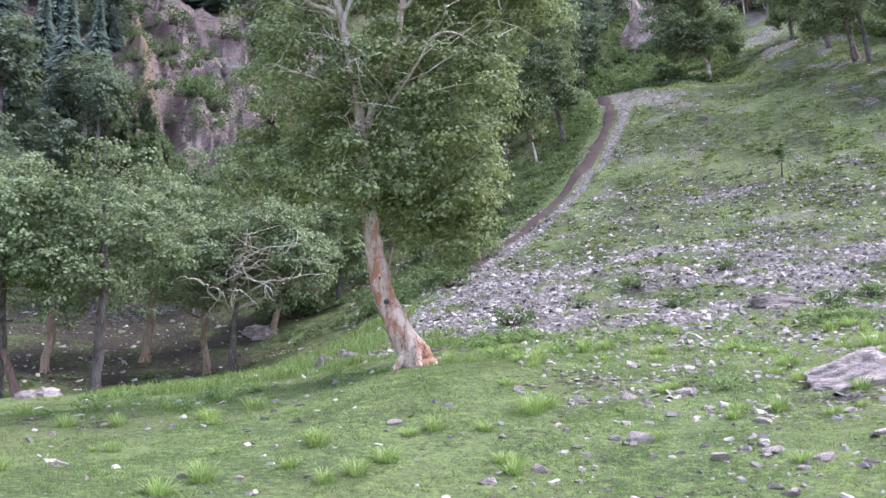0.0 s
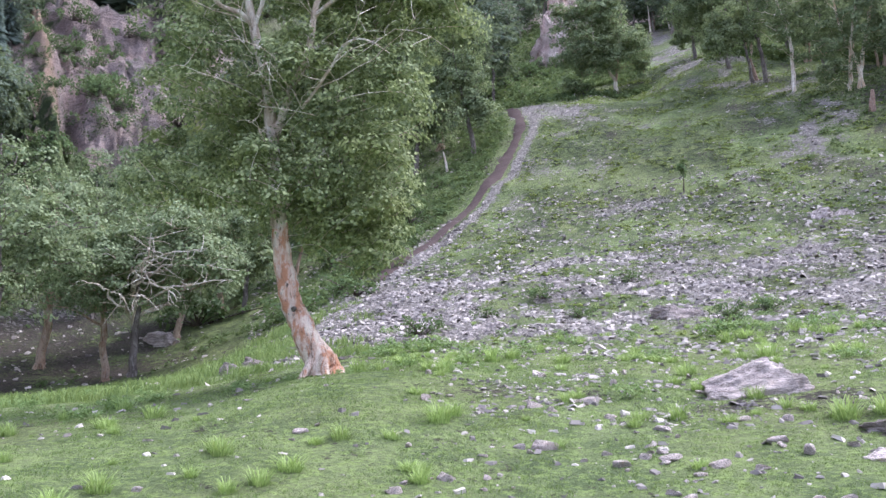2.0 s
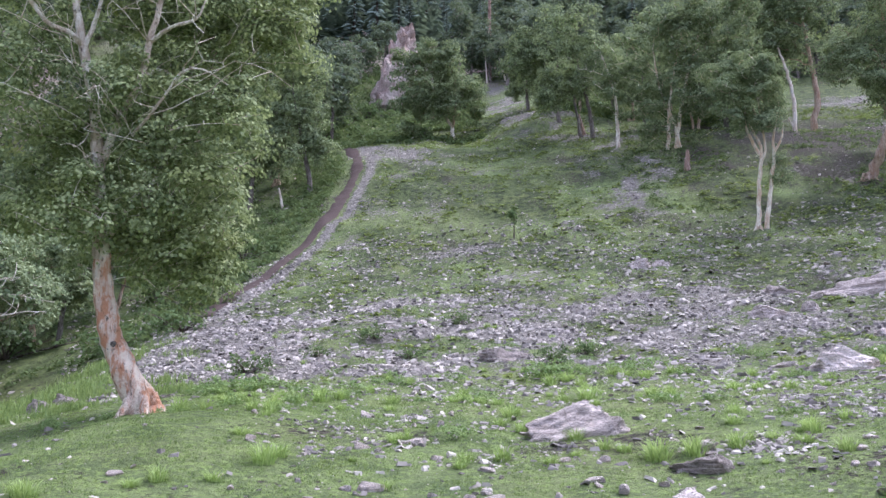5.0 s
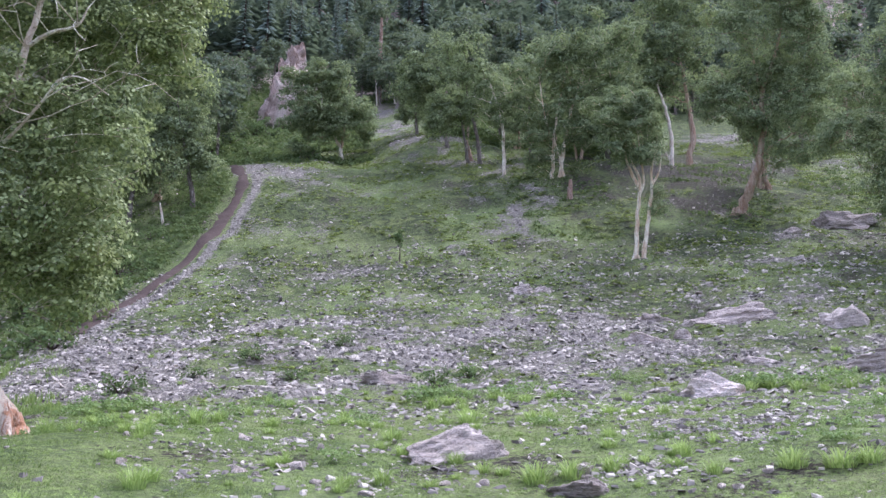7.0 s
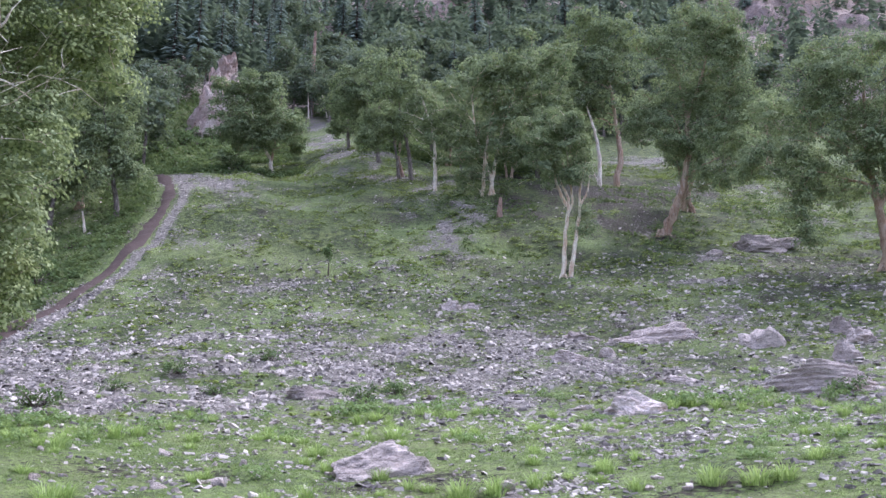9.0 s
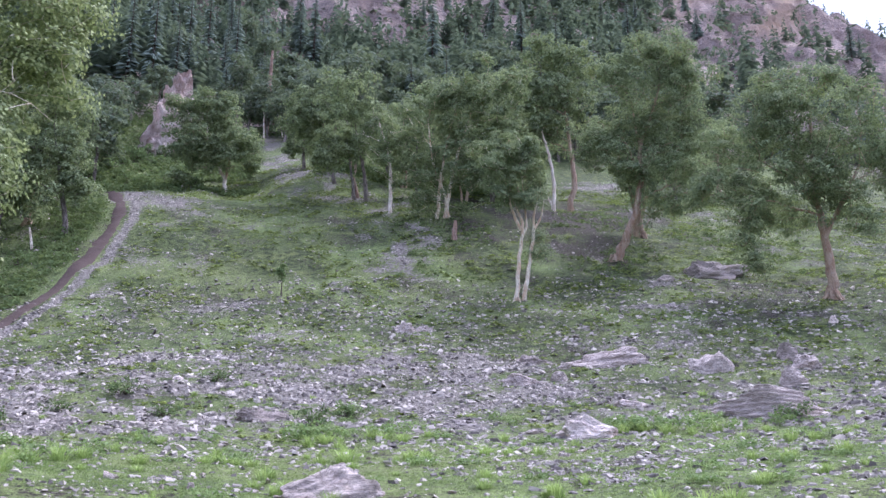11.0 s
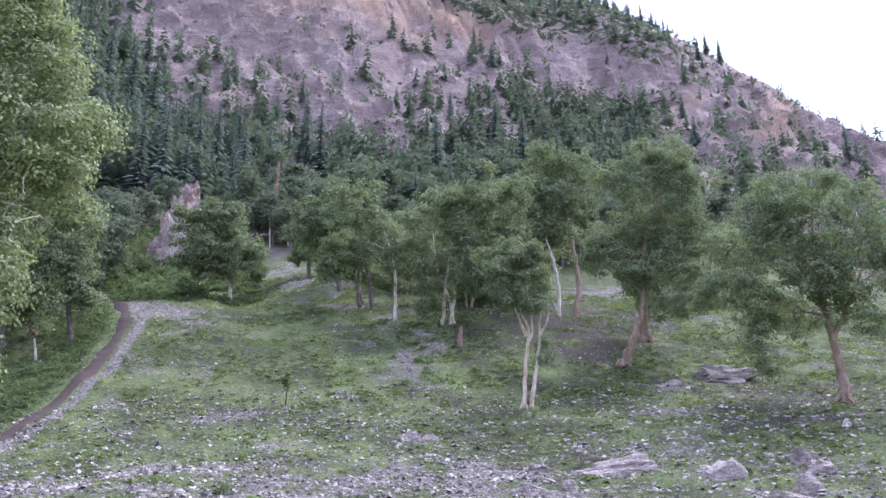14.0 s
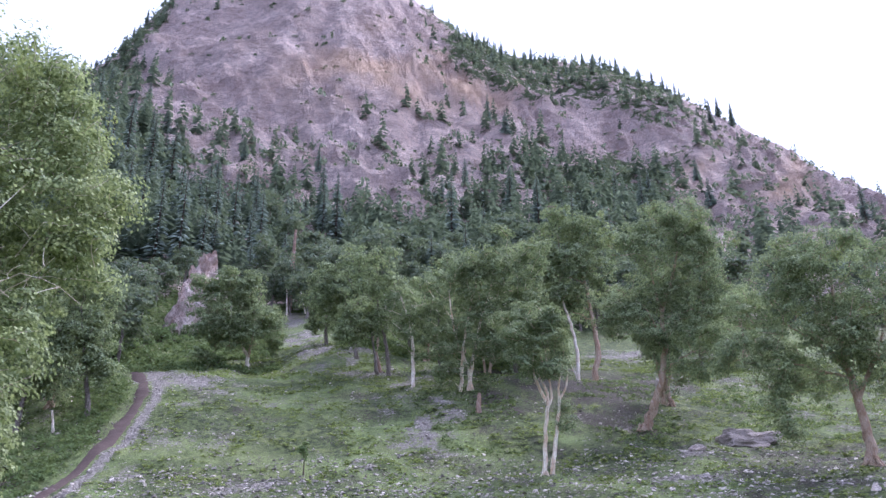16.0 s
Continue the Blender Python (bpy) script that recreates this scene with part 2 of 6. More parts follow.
TUFT = leaf_material("fresh grass blades", (0.270, 0.400, 0.110), (0.580, 0.720, 0.270), 0.5, (0.50, 0.58, 0.18))
BARK_PINK = bark_material("peeling pink birch bark", (0.84, 0.71, 0.60), (0.58, 0.29, 0.175), (0.05, 0.04, 0.035), 0.95)
BARK_PALE = bark_material("pale birch bark", (0.84, 0.77, 0.69), (0.60, 0.48, 0.39), (0.09, 0.07, 0.06), 0.4)
BARK_CREAM = bark_material("cream and orange birch bark", (0.90, 0.82, 0.70), (0.66, 0.48, 0.34), (0.07, 0.05, 0.04), 0.4)
BARK_TAN = bark_material("tan birch bark", (0.50, 0.38, 0.29), (0.34, 0.22, 0.155), (0.07, 0.05, 0.045), 0.8)
BARK_GREY = bark_material("grey bark", (0.21, 0.18, 0.165), (0.12, 0.10, 0.09), (0.05, 0.04, 0.04), 0.8)
BARK_DARK = bark_material("fir bark", (0.11, 0.085, 0.07), (0.07, 0.052, 0.045), (0.03, 0.025, 0.02))
BARK_SNAG = bark_material("bare dead wood", (0.34, 0.23, 0.18), (0.24, 0.15, 0.12), (0.08, 0.06, 0.05))


# ---- mesh helpers ----
def mesh_of(name, verts, faces, material, smooth=True):
    """A mesh from an array of places and an array of faces, all with the same number of corners."""
    me = bpy.data.meshes.new(name)
    verts, faces = np.asarray(verts, np.float32), np.asarray(faces, np.int32)
    k = faces.shape[1]
    me.vertices.add(len(verts))
    me.vertices.foreach_set("co", verts.ravel())
    me.loops.add(faces.size)
    me.loops.foreach_set("vertex_index", faces.ravel())
    me.polygons.add(len(faces))
    me.polygons.foreach_set("loop_start", np.arange(len(faces), dtype=np.int32) * k)
    me.polygons.foreach_set("use_smooth", np.full(len(faces), smooth))
    me.update(calc_edges=True)
    me.materials.append(material)
    return me


def part(name, me, parent, label="", kind=""):
    ob = new(name, me)
    ob.parent = parent
    return tagged(ob, label, kind=kind)


def spot(az, r, sink=0.0):
    """The place on the ground at a bearing (degrees, clockwise from the y axis) and distance from the standpoint."""
    x, y = r * math.sin(radians(az)), r * math.cos(radians(az))
    return Vector((x, y, float(height(x, y)) - sink))


def tube(path, radii, sides=8, wobble=0.0, rng=None):
    """A tapered tube along a path: places and quads. wobble: unevenness of its section."""
    path, radii = np.asarray(path, float), np.asarray(radii, float)
    ahead = np.gradient(path, axis=0)
    ahead /= np.linalg.norm(ahead, axis=1)[:, None] + 1e-9
    ref = np.where(np.abs(ahead[:, 2:3]) > 0.9, np.array([[1.0, 0, 0]]), np.array([[0, 0, 1.0]]))
    a = np.cross(ahead, ref)
    a /= np.linalg.norm(a, axis=1)[:, None] + 1e-9
    for i in range(1, len(a)):
        a[i] = a[i - 1] - ahead[i] * np.dot(a[i - 1], ahead[i])
        a[i] /= np.linalg.norm(a[i]) + 1e-9
    b = np.cross(ahead, a)
    ang = np.arange(sides) * 2 * math.pi / sides
    rad = radii[:, None] * np.ones(sides)
    if wobble:
        rad = rad * (1 + wobble * rng.normal(size=sides)[None] * 0.6 + wobble * rng.normal(size=rad.shape) * 0.5)
    verts = path[:, None] + rad[..., None] * (np.cos(ang)[None, :, None] * a[:, None] + np.sin(ang)[None, :, None] * b[:, None])
    n = len(path)
    i, j = np.meshgrid(np.arange(n - 1), np.arange(sides), indexing="ij")
    j2 = (j + 1) % sides
    faces = np.stack([i * sides + j, i * sides + j2, (i + 1) * sides + j2, (i + 1) * sides + j], -1).reshape(-1, 4)
    return verts.reshape(-1, 3), faces


def joined(pieces):
    verts, faces, at = [], [], 0
    for v, f in pieces:
        verts.append(v)
        faces.append(f + at)
        at += len(v)
    return np.concatenate(verts), np.concatenate(faces)


def bezier(a, b, c, n=7):
    t = np.linspace(0, 1, n)[:, None]
    return (1 - t) ** 2 * a + 2 * t * (1 - t) * b + t * t * c


def leaves(rng, centres, spread, count, size, droop=0.25, face=None):
    """Small rhombs laid like a domed billow round each centre: places and quads. face: the way that each billow looks."""
    c = np.repeat(centres, count, axis=0)
    n = len(c)
    off = rng.normal(size=(n, 3))
    off /= np.linalg.norm(off, axis=1)[:, None] + 1e-9
    off[:, 2] = np.where(rng.random(n) < 0.72, np.abs(off[:, 2]), off[:, 2])
    far = 0.45 + 0.6 * rng.random((n, 1)) ** 0.7
    s = np.repeat(spread, count)[:, None] if np.ndim(spread) else spread
    p = c + off * far * s * np.array([1.0, 1.0, 0.72])
    up = off * 0.8 + np.array([0, 0, 0.45]) + rng.normal(size=(n, 3)) * 0.38
    if face is not None:
        up = up + np.repeat(face, count, axis=0) * 0.7
    up /= np.linalg.norm(up, axis=1)[:, None] + 1e-9
    d = rng.normal(size=(n, 3)) + np.array([0, 0, -droop])
    d -= up * np.sum(d * up, axis=1)[:, None]
    d /= np.linalg.norm(d, axis=1)[:, None] + 1e-9
    w = np.cross(d, up)
    ln = size * rng.uniform(0.7, 1.35, (n, 1))
    v = np.stack([p, p + d * ln * 0.5 - w * ln * 0.38, p + d * ln, p + d * ln * 0.5 + w * ln * 0.38], 1)
    return v.reshape(-1, 3), np.arange(4 * n).reshape(-1, 4)


def rock_mesh(name, seed, size, material, detail=3, cuts=14, rough=0.05, strata=0.0, least=0.55, wedge=0.0, dip=(0.25, 0.15, 1.0)):
    """An angular stone: a ball cut by random planes, then roughened. size: half extents."""
    rng = np.random.default_rng(seed)
    bm = bmesh.new()
    bmesh.ops.create_icosphere(bm, subdivisions=detail, radius=1.0)
    noise_shift = Vector((seed * 3.7, 0, 0))
    co = np.array([v.co[:] for v in bm.verts])
    for _ in range(cuts):
        nrm = rng.normal(size=3) * np.array([1, 1, 0.8])
        nrm /= np.linalg.norm(nrm)
        reach = rng.uniform(least, 0.92 * least / 0.55 if least < 0.55 else 0.92)
        over = co @ nrm - reach
        co = co - np.clip(over, 0, None)[:, None] * nrm * 0.94
    for k, amp in ((2.2, rough), (5.1, rough * 0.55), (11.3, rough * 0.35 if detail > 3 else 0.0)):
        co = co * (1 + amp * 2 * np.array([noise.noise(Vector(c * k) + noise_shift) for c in co]))[:, None]
    band = co @ np.array(dip) * 7 + np.array([noise.noise(Vector(c * 1.7) + noise_shift) for c in co]) * 2.2
    wave = np.sin(band * 2.0)
    co = co * (1 + strata * np.sign(wave) * np.abs(wave) ** 0.5)[:, None]
    co *= np.array(size)
    co[:, 2] *= 1 + wedge * co[:, 0] / size[0]
    for v, c in zip(bm.verts, co):
        v.co = c
    me = bpy.data.meshes.new(name)
    bm.to_mesh(me)
    bm.free()
    me.materials.append(material)
    return me




# ---- the lie of the land ----
EYE = 1.6


def lattice(ix, iy, seed):
    """A repeatable random value from -1 to 1 for each lattice corner."""
    h = (ix * 374761393 + iy * 668265263 + seed * 974634777) & 0xFFFFFFFF
    h = ((h ^ (h >> 13)) * 1274126177) & 0xFFFFFFFF
    return ((h ^ (h >> 16)) & 0xFFFF) / 32767.5 - 1.0


def bumps(x, y, seed=0):
    """Smooth value noise, -1 to 1."""
    x, y = np.asarray(x, float), np.asarray(y, float)
    ix, iy = np.floor(x).astype(np.int64), np.floor(y).astype(np.int64)
    u, v = x - ix, y - iy
    u, v = u * u * u * (u * (6 * u - 15) + 10), v * v * v * (v * (6 * v - 15) + 10)
    a, b = lattice(ix, iy, seed), lattice(ix + 1, iy, seed)
    c, d = lattice(ix, iy + 1, seed), lattice(ix + 1, iy + 1, seed)
    return (a + (b - a) * u) * (1 - v) + (c + (d - c) * u) * v


def fbm(x, y, octaves=4, seed=0, gain=0.5):
    total, amp, norm = 0.0, 1.0, 0.0
    x, y = np.asarray(x, float), np.asarray(y, float)
    for k in range(octaves):
        total = total + amp * bumps(x * 2.03 ** k + 17.3 * k, y * 2.03 ** k - 9.1 * k, seed + k)
        norm += amp
        amp *= gain
    return total / norm


def ramp(x, a, b):
    u = np.clip((np.asarray(x, float) - a) / (b - a), 0, 1)
    return u * u * (3 - 2 * u)


# steepness of the view up the slopes (degrees over the eye): bearings across, distances down
BEARINGS = [-60, -25, -12, 0, 10, 20, 30, 40, 50, 70]
SLOPES = {
    18: [-2.6, -1.9, -0.8, 1.3, 1.0, 0.9, 1.2, 1.6, 1.9, 2.0],
    27: [-1.1, -0.7, 0.5, 3.0, 3.4, 3.6, 4.0, 4.2, 4.2, 4.0],
    40: [-0.5, -0.1, 0.8, 5.3, 7.2, 8.0, 8.3, 8.3, 7.8, 6.0],
    55: [2.5, 3.2, 4.2, 8.4, 11.0, 12.3, 12.6, 12.7, 12.0, 9.0],
    75: [7.0, 8.5, 9.5, 13.0, 16.4, 17.3, 17.8, 16.8, 15.0, 12.0],
    100: [13.0, 15.0, 15.5, 17.6, 18.5, 19.0, 19.2, 18.6, 17.5, 14.0],
    150: [21.0, 23.0, 23.5, 24.2, 24.0, 23.2, 22.8, 21.8, 20.3, 16.0],
    240: [26.0, 28.0, 29.5, 30.3, 30.0, 29.4, 28.6, 27.0, 24.0, 18.0],
}
RIDGE_BEARINGS = [-60, -25, -12, 0, 5, 8, 14, 22, 28, 33, 40, 47, 52, 58, 70]
RIDGE_LINE = [30, 31, 32, 33.2, 34.4, 38.2, 42.0, 43.0, 40.0, 37.6, 36.2, 32.9, 29.5, 25.2, 20]


def spline(xs, ys, x):
    """Smooth curve through the knots, flat beyond the ends; ys may be a matrix with a row a knot."""
    xs, ys = np.asarray(xs, float), np.asarray(ys, float)
    m = np.gradient(ys, xs, axis=0)
    x = np.clip(x, xs[0], xs[-1])
    i = np.clip(np.searchsorted(xs, x) - 1, 0, len(xs) - 2)
    h = xs[i + 1] - xs[i]
    s = (x - xs[i]) / h
    a, b = (1 + 2 * s) * (1 - s) ** 2, s * (1 - s) ** 2 * h
    c, d = s * s * (3 - 2 * s), s * s * (s - 1) * h
    return a * ys[i] + b * m[i] + c * ys[i + 1] + d * m[i + 1]


RINGS = [3.0, 11.0] + list(SLOPES) + [420.0, 700.0, 1500.0, 4500.0]


def slope_table(az):
    """For each bearing the view's steepness at every ring: an array rings x bearings."""
    az = np.asarray(az, float)
    rows = [np.full(az.shape, -27.0), np.full(az.shape, -6.2)]
    rows += [spline(BEARINGS, v, az) for v in SLOPES.values()]
    top = spline(RIDGE_BEARINGS, RIDGE_LINE, az)
    rows += [top, top * 0.62, top * 0.2, top * 0.0 + 0.3]
    away = ramp(np.abs(az - 5), 70, 130)
    flat = [math.degrees(math.atan2(-EYE + 0.02 * r ** 0.9, r)) for r in RINGS]
    return [row * (1 - away) + f * away for row, f in zip(rows, flat)]


def smooth_height(az, r):
    """The plain lie of the land at each bearing (degrees, clockwise) and distance."""
    az, r = np.broadcast_arrays(np.asarray(az, float), np.asarray(r, float))
    table = np.stack([t for t in slope_table(az)])
    knots = np.log(RINGS)
    x = np.clip(np.log(np.maximum(r, 3.0)), knots[0], knots[-1])
    i = np.clip(np.searchsorted(knots, x) - 1, 0, len(knots) - 2)
    dx = np.diff(knots)
    sec = np.diff(table, axis=0) / dx.reshape((-1,) + (1,) * az.ndim)
    tang = np.concatenate([sec[:1], np.where(sec[:-1] * sec[1:] > 0, 2 * sec[:-1] * sec[1:] / (sec[:-1] + sec[1:] + 1e-9), 0), sec[-1:]])
    pick = lambda arr, k: np.take_along_axis(arr, k[None], 0)[0]
    h = dx[i]
    s = (x - knots[i]) / h
    el = ((1 + 2 * s) * (1 - s) ** 2 * pick(table, i) + s * (1 - s) ** 2 * h * pick(tang, i)
          + s * s * (3 - 2 * s) * pick(table, i + 1) + s * s * (s - 1) * h * pick(tang, i + 1))
    return EYE + r * np.tan(np.radians(el))


def height(x, y):
    """Ground height: the plain lie with hummocks, scree ripples and crags."""
    x, y = np.asarray(x, float), np.asarray(y, float)
    r = np.maximum(np.hypot(x, y), 3.0)
    az = np.degrees(np.arctan2(x, y))
    z = smooth_height(az, r)
    z = z + 0.10 * fbm(x / 2.6, y / 2.6, 4, 3) * ramp(r, 3, 9) * (1 - ramp(r, 60, 120))
    z = z + 0.35 * fbm(x / 9, y / 9, 3, 11) * ramp(r, 24, 45)
    # small treads across the fall line of the fan
    z = z + 0.22 * fbm(az / 3.5 + 0.3 * bumps(x / 6, y / 6, 8), r / 1.7, 3, 13) * ramp(r, 27, 38) * (1 - ramp(r, 88, 104))
    z = z + 0.26 * fbm(x / 1.9, y / 1.9, 3, 17) * ramp(r, 42, 58) * (1 - ramp(r, 96, 112))
    # the fan's high shoulder, and the gully behind its edge
    lift = 1.45 * np.exp(-((az - 22.5) / 4.6) ** 2) * ramp(r, 70, 90) * (1 - ramp(r, 108, 140))
    lift = lift - 0.6 * np.exp(-((az - 17.5) / 1.8) ** 4) * ramp(r, 79, 86) * (1 - ramp(r, 88, 100))
    z = z + r * np.tan(np.radians(lift))
    crag = ramp(r, 85, 170) * (1 - 0.8 * ramp(r, 350, 412)) * (1 - ramp(r, 600, 1200))
    # crags: buttresses, gullies and broken ledges
    wx, wy = x + 14 * bumps(x / 50, y / 50, 5), y + 14 * bumps(x / 50, y / 50, 6)
    ridged = 1 - np.abs(fbm(wx / 56, wy / 56, 4, 21, 0.5))
    z = z + crag * (ridged - 0.78) * 34 * ramp(r, 90, 240)
    z = z + crag * 9.0 * (0.35 - np.abs(fbm(wx / 15, wy / 15, 3, 31, 0.5))) * ramp(r, 95, 180)
    # a slanting, fissured cliff above the wood
    cliff = np.exp(-((az + 15.5) / 5.5) ** 4) * ramp(r, 80, 90) * (1 - ramp(r, 128, 150))
    along = az + 0.055 * (r - 100) + 0.5 * bumps(x / 7, y / 7, 51)
    slat = np.abs(fbm(along / 1.5, r / 30, 3, 53, 0.55))
    block = fbm(along / 0.9, r / 5, 3, 57)
    z = z + cliff * (10.0 * (0.30 - slat) + 2.6 * block)
    z = z + 2.2 * np.exp(-((az + 17.2 + 0.039 * (r - 84)) / 0.42) ** 2) * ramp(r, 82, 88) * (1 - ramp(r, 132, 142))
    led = 11.0
    step = z / led + 1.2 * fbm(x / 30, y / 30, 3, 41)
    saw = step - np.floor(step)
    z = z + crag * ramp(r, 130, 260) * led * 0.5 * (ramp(saw, 0.35, 1.0) - saw)
    return z
# ---- end of land ----


def wooded(az, el):
    """How thickly the mountainside is wooded at each bearing and steepness of view, 0 to 1."""
    az, el = np.asarray(az, float), np.asarray(el, float)
    top = spline(RIDGE_BEARINGS, RIDGE_LINE, az)
    limit = np.interp(az, [-30, 7, 10, 15, 20, 27, 31, 36, 43, 60], [36, 36, 31.5, 30.6, 29.6, 28.4, 30.2, 31.4, 31.5, 30.0])
    dense = 1 - ramp(el + 0.9 * bumps(az / 1.3, el / 0.9, 43), limit - 1.2, limit + 0.6)
    thin = 0.30 * (1 - ramp(el, limit + 0.5, limit + 4.5)) + 0.015
    row = 0.30 * np.exp(-((el - 33.9 + 0.05 * (az - 25)) / 0.7) ** 2) * ramp(az, 17, 20) * (1 - ramp(az, 33, 36))
    crest = 0.95 * ramp(el, top - 3.1, top - 1.8) * ramp(az, 26, 31) + ramp(el, top - 1.6, top - 0.6) * (1 - ramp(az, 8, 10))
    # thinned on the right so that pale rock stands in for bright haze
    want = np.maximum(np.maximum(dense, thin), np.maximum(row, crest)) * (1 - 0.62 * ramp(az, 42, 49))
    for a0, e0, wa, we in ((47.0, 28.9, 1.5, 1.1), (51.8, 27.6, 1.4, 1.3), (38.5, 32.2, 2.0, 0.8), (34.6, 28.0, 0.7, 1.0), (43.5, 30.6, 1.2, 0.8), (54.8, 26.4, 1.4, 0.8)):
        want = want * (1 - 0.95 * np.exp(-((az - a0) / wa) ** 2 - ((el - e0) / we) ** 2))
    return np.clip(want, 0, 1)


def view_slope(x, y):
    """The steepness of the view from the standpoint to the ground at each place, in degrees."""
    return np.degrees(np.arctan2(height(x, y) - EYE, np.hypot(x, y)))


def wood_spots(rng, n, near, far, sector=(-30, 62)):
    """n places where the mountainside is wooded: bearings and distances."""
    m = 14 * n
    az, r = rng.uniform(*sector, m), np.exp(rng.uniform(math.log(near), math.log(far), m))
    x, y = r * np.sin(np.radians(az)), r * np.cos(np.radians(az))
    want = wooded(az, view_slope(x, y)) * np.clip(0.75 + 0.9 * fbm(az / 3, r / 30, 3, 811), 0.1, 1)
    want = want * np.where((az > -19.5) & (az < -9) & (r < 130), 0.08, 1)
    keep = np.nonzero(rng.random(m) < want)[0][:n]
    return az[keep], r[keep]


# ---- ground ----
def masks(x, y):
    """How stony, bare, rocky, green and ochre the ground is at each place, 0 to 1. Bare and heath also carry painted
    tree shade.
    """
    x, y = np.asarray(x, float), np.asarray(y, float)
    r, az = np.hypot(x, y), np.degrees(np.arctan2(x, y))
    patch = fbm(x / 3.2, y / 3.2, 4, 61)
    streak = fbm(az / 2.2 + 0.15 * patch, r / 22, 4, 71)
    tread = fbm(az / 3.5, r / 1.9, 3, 73)
    low = 26.5 + 1.8 * bumps(az / 4, az * 0 + 0.5, 5)
    fan = ramp(az, -4.5 + (r - 40) * 0.17, -1.0 + (r - 40) * 0.24) * (1 - ramp(az, 62, 80))
    belt = ramp(r, low - 1.5, low + 3) * (1 - ramp(r, 37, 52))
    scree = fan * (belt * (0.50 - 0.12 * ramp(az, 20, 45) + 0.55 * fbm(x / 0.9, y / 0.9, 3, 63)) + 0.55 * patch * ramp(r, 24, 34) + ramp(r, 38, 58) * (0.16 + 0.22 * streak + 0.16 * tread + 0.14 * patch + 0.30 * fbm(x / 1.4, y / 1.4, 3, 64)) * (1 - ramp(r, 88, 110)))
    scree = scree + 0.30 * fan * np.exp(-((az - 2.5) / 5.5) ** 2 - ((r - 36) / 9) ** 2)
    edge = np.exp(-(((az - track_bearing(r) - 64 / np.maximum(r, 20)) * r * 0.01745) / (0.48 + 0.4 * (1 - ramp(r, 46, 56)))) ** 2) * ramp(r, 38, 46) * (1 - ramp(r, 84, 92))
    scree = np.maximum(scree, 0.95 * edge)
    for a0, r0, wa, wr in ((12.2, 80, 1.6, 5.0), (11.2, 86, 1.0, 5), (13.6, 77, 1.4, 4.0), (20.7, 94, 1.6, 8), (20.0, 106, 1.5, 11), (19.2, 122, 1.1, 12), (24.6, 80, 1.5, 4), (22.4, 86, 1.2, 4), (23.0, 80, 1.3, 4.5), (26.4, 74, 1.3, 5), (29.2, 66, 1.6, 6), (27.5, 62, 1.2, 5), (40.5, 103, 3.0, 6)):
        scree = np.maximum(scree, np.exp(-((az - a0) / wa) ** 2 - ((r - r0) / wr) ** 2) * (0.66 + 0.4 * patch + 0.8 * fbm(x / 1.3, y / 1.3, 3, 65)))
    # tree shade under the grove, painted as darker ground with fewer pale stones
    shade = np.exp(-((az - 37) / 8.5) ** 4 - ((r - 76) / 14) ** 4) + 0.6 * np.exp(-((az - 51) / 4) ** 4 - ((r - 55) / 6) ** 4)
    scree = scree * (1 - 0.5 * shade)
    talus = np.exp(-((az + 18) / 7.5) ** 2 - ((r - 58) / 7) ** 2) * (0.34 + 0.5 * patch)
    scree = np.maximum(scree, talus)
    scree = np.maximum(scree, ramp(patch, 0.30, 0.75) * 0.55 * (1 - ramp(r, 24, 28)) * ramp(az, -8, 10))
    dirt = fbm(x / 1.9, y / 1.9, 4, 81)
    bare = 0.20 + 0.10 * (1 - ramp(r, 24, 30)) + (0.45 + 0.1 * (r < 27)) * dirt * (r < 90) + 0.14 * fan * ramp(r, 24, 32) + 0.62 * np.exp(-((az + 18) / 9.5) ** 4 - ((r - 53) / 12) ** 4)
    # dark litter and painted shade on the grove floor
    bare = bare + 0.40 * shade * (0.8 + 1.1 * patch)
    rock = ramp(r + 14 * fbm(x / 20, y / 20, 3, 91), 118, 150)
    rock = np.maximum(rock, ramp(r + 10 * patch, 82, 92) * (1 - ramp(az, -9, -6)) * ramp(az, -40, -30))
    el = view_slope(x, y)
    lush = 0.04 + 0.55 * wooded(az, el) + 0.08 * ramp(az, 42, 54) + 0.22 * fbm(x / 45, y / 45, 3, 95)
    lush = lush + 0.35 * (1 - ramp(r, 80, 130)) - 0.85 * np.exp(-((az + 14) / 5) ** 2 - ((r - 108) / 20) ** 2)
    wall = np.exp(-((az - 25) / 7) ** 2 - ((el - 36.8) / 2.0) ** 2) + 0.7 * np.exp(-((az - 32) / 3) ** 2 - ((el - 35) / 1.2) ** 2) + 0.6 * np.exp(-((az - 47) / 2) ** 2 - ((el - 28.9) / 1.2) ** 2) + 0.8 * np.exp(-((az - 51.8) / 1.8) ** 2 - ((el - 27.6) / 1.4) ** 2)
    ochre = np.clip(wall * (0.75 + 1.6 * fbm(az / 2.2, el / 0.8, 4, 99)), 0, 1) * 0.9
    ochre = np.maximum(ochre, np.exp(-((az + 17.2 + 0.039 * (r - 84) + 0.15 * bumps(r / 5, r * 0, 3)) / 0.5) ** 4) * ramp(r, 82, 88) * (1 - ramp(r, 132, 142)) * 0.8)
    fresh = fbm(az / 3.0 + 0.25 * patch, r / 4.5 + 0.12 * az, 4, 87)
    heath_shade = ramp(r, 24, 36) * np.clip(0.80 - 1.25 * fresh - 0.22 * ramp(r, 52, 74) * (1 - ramp(az, 29, 34)) + 0.5 * shade + 0.12 * ramp(az, 30, 40), 0, 1)
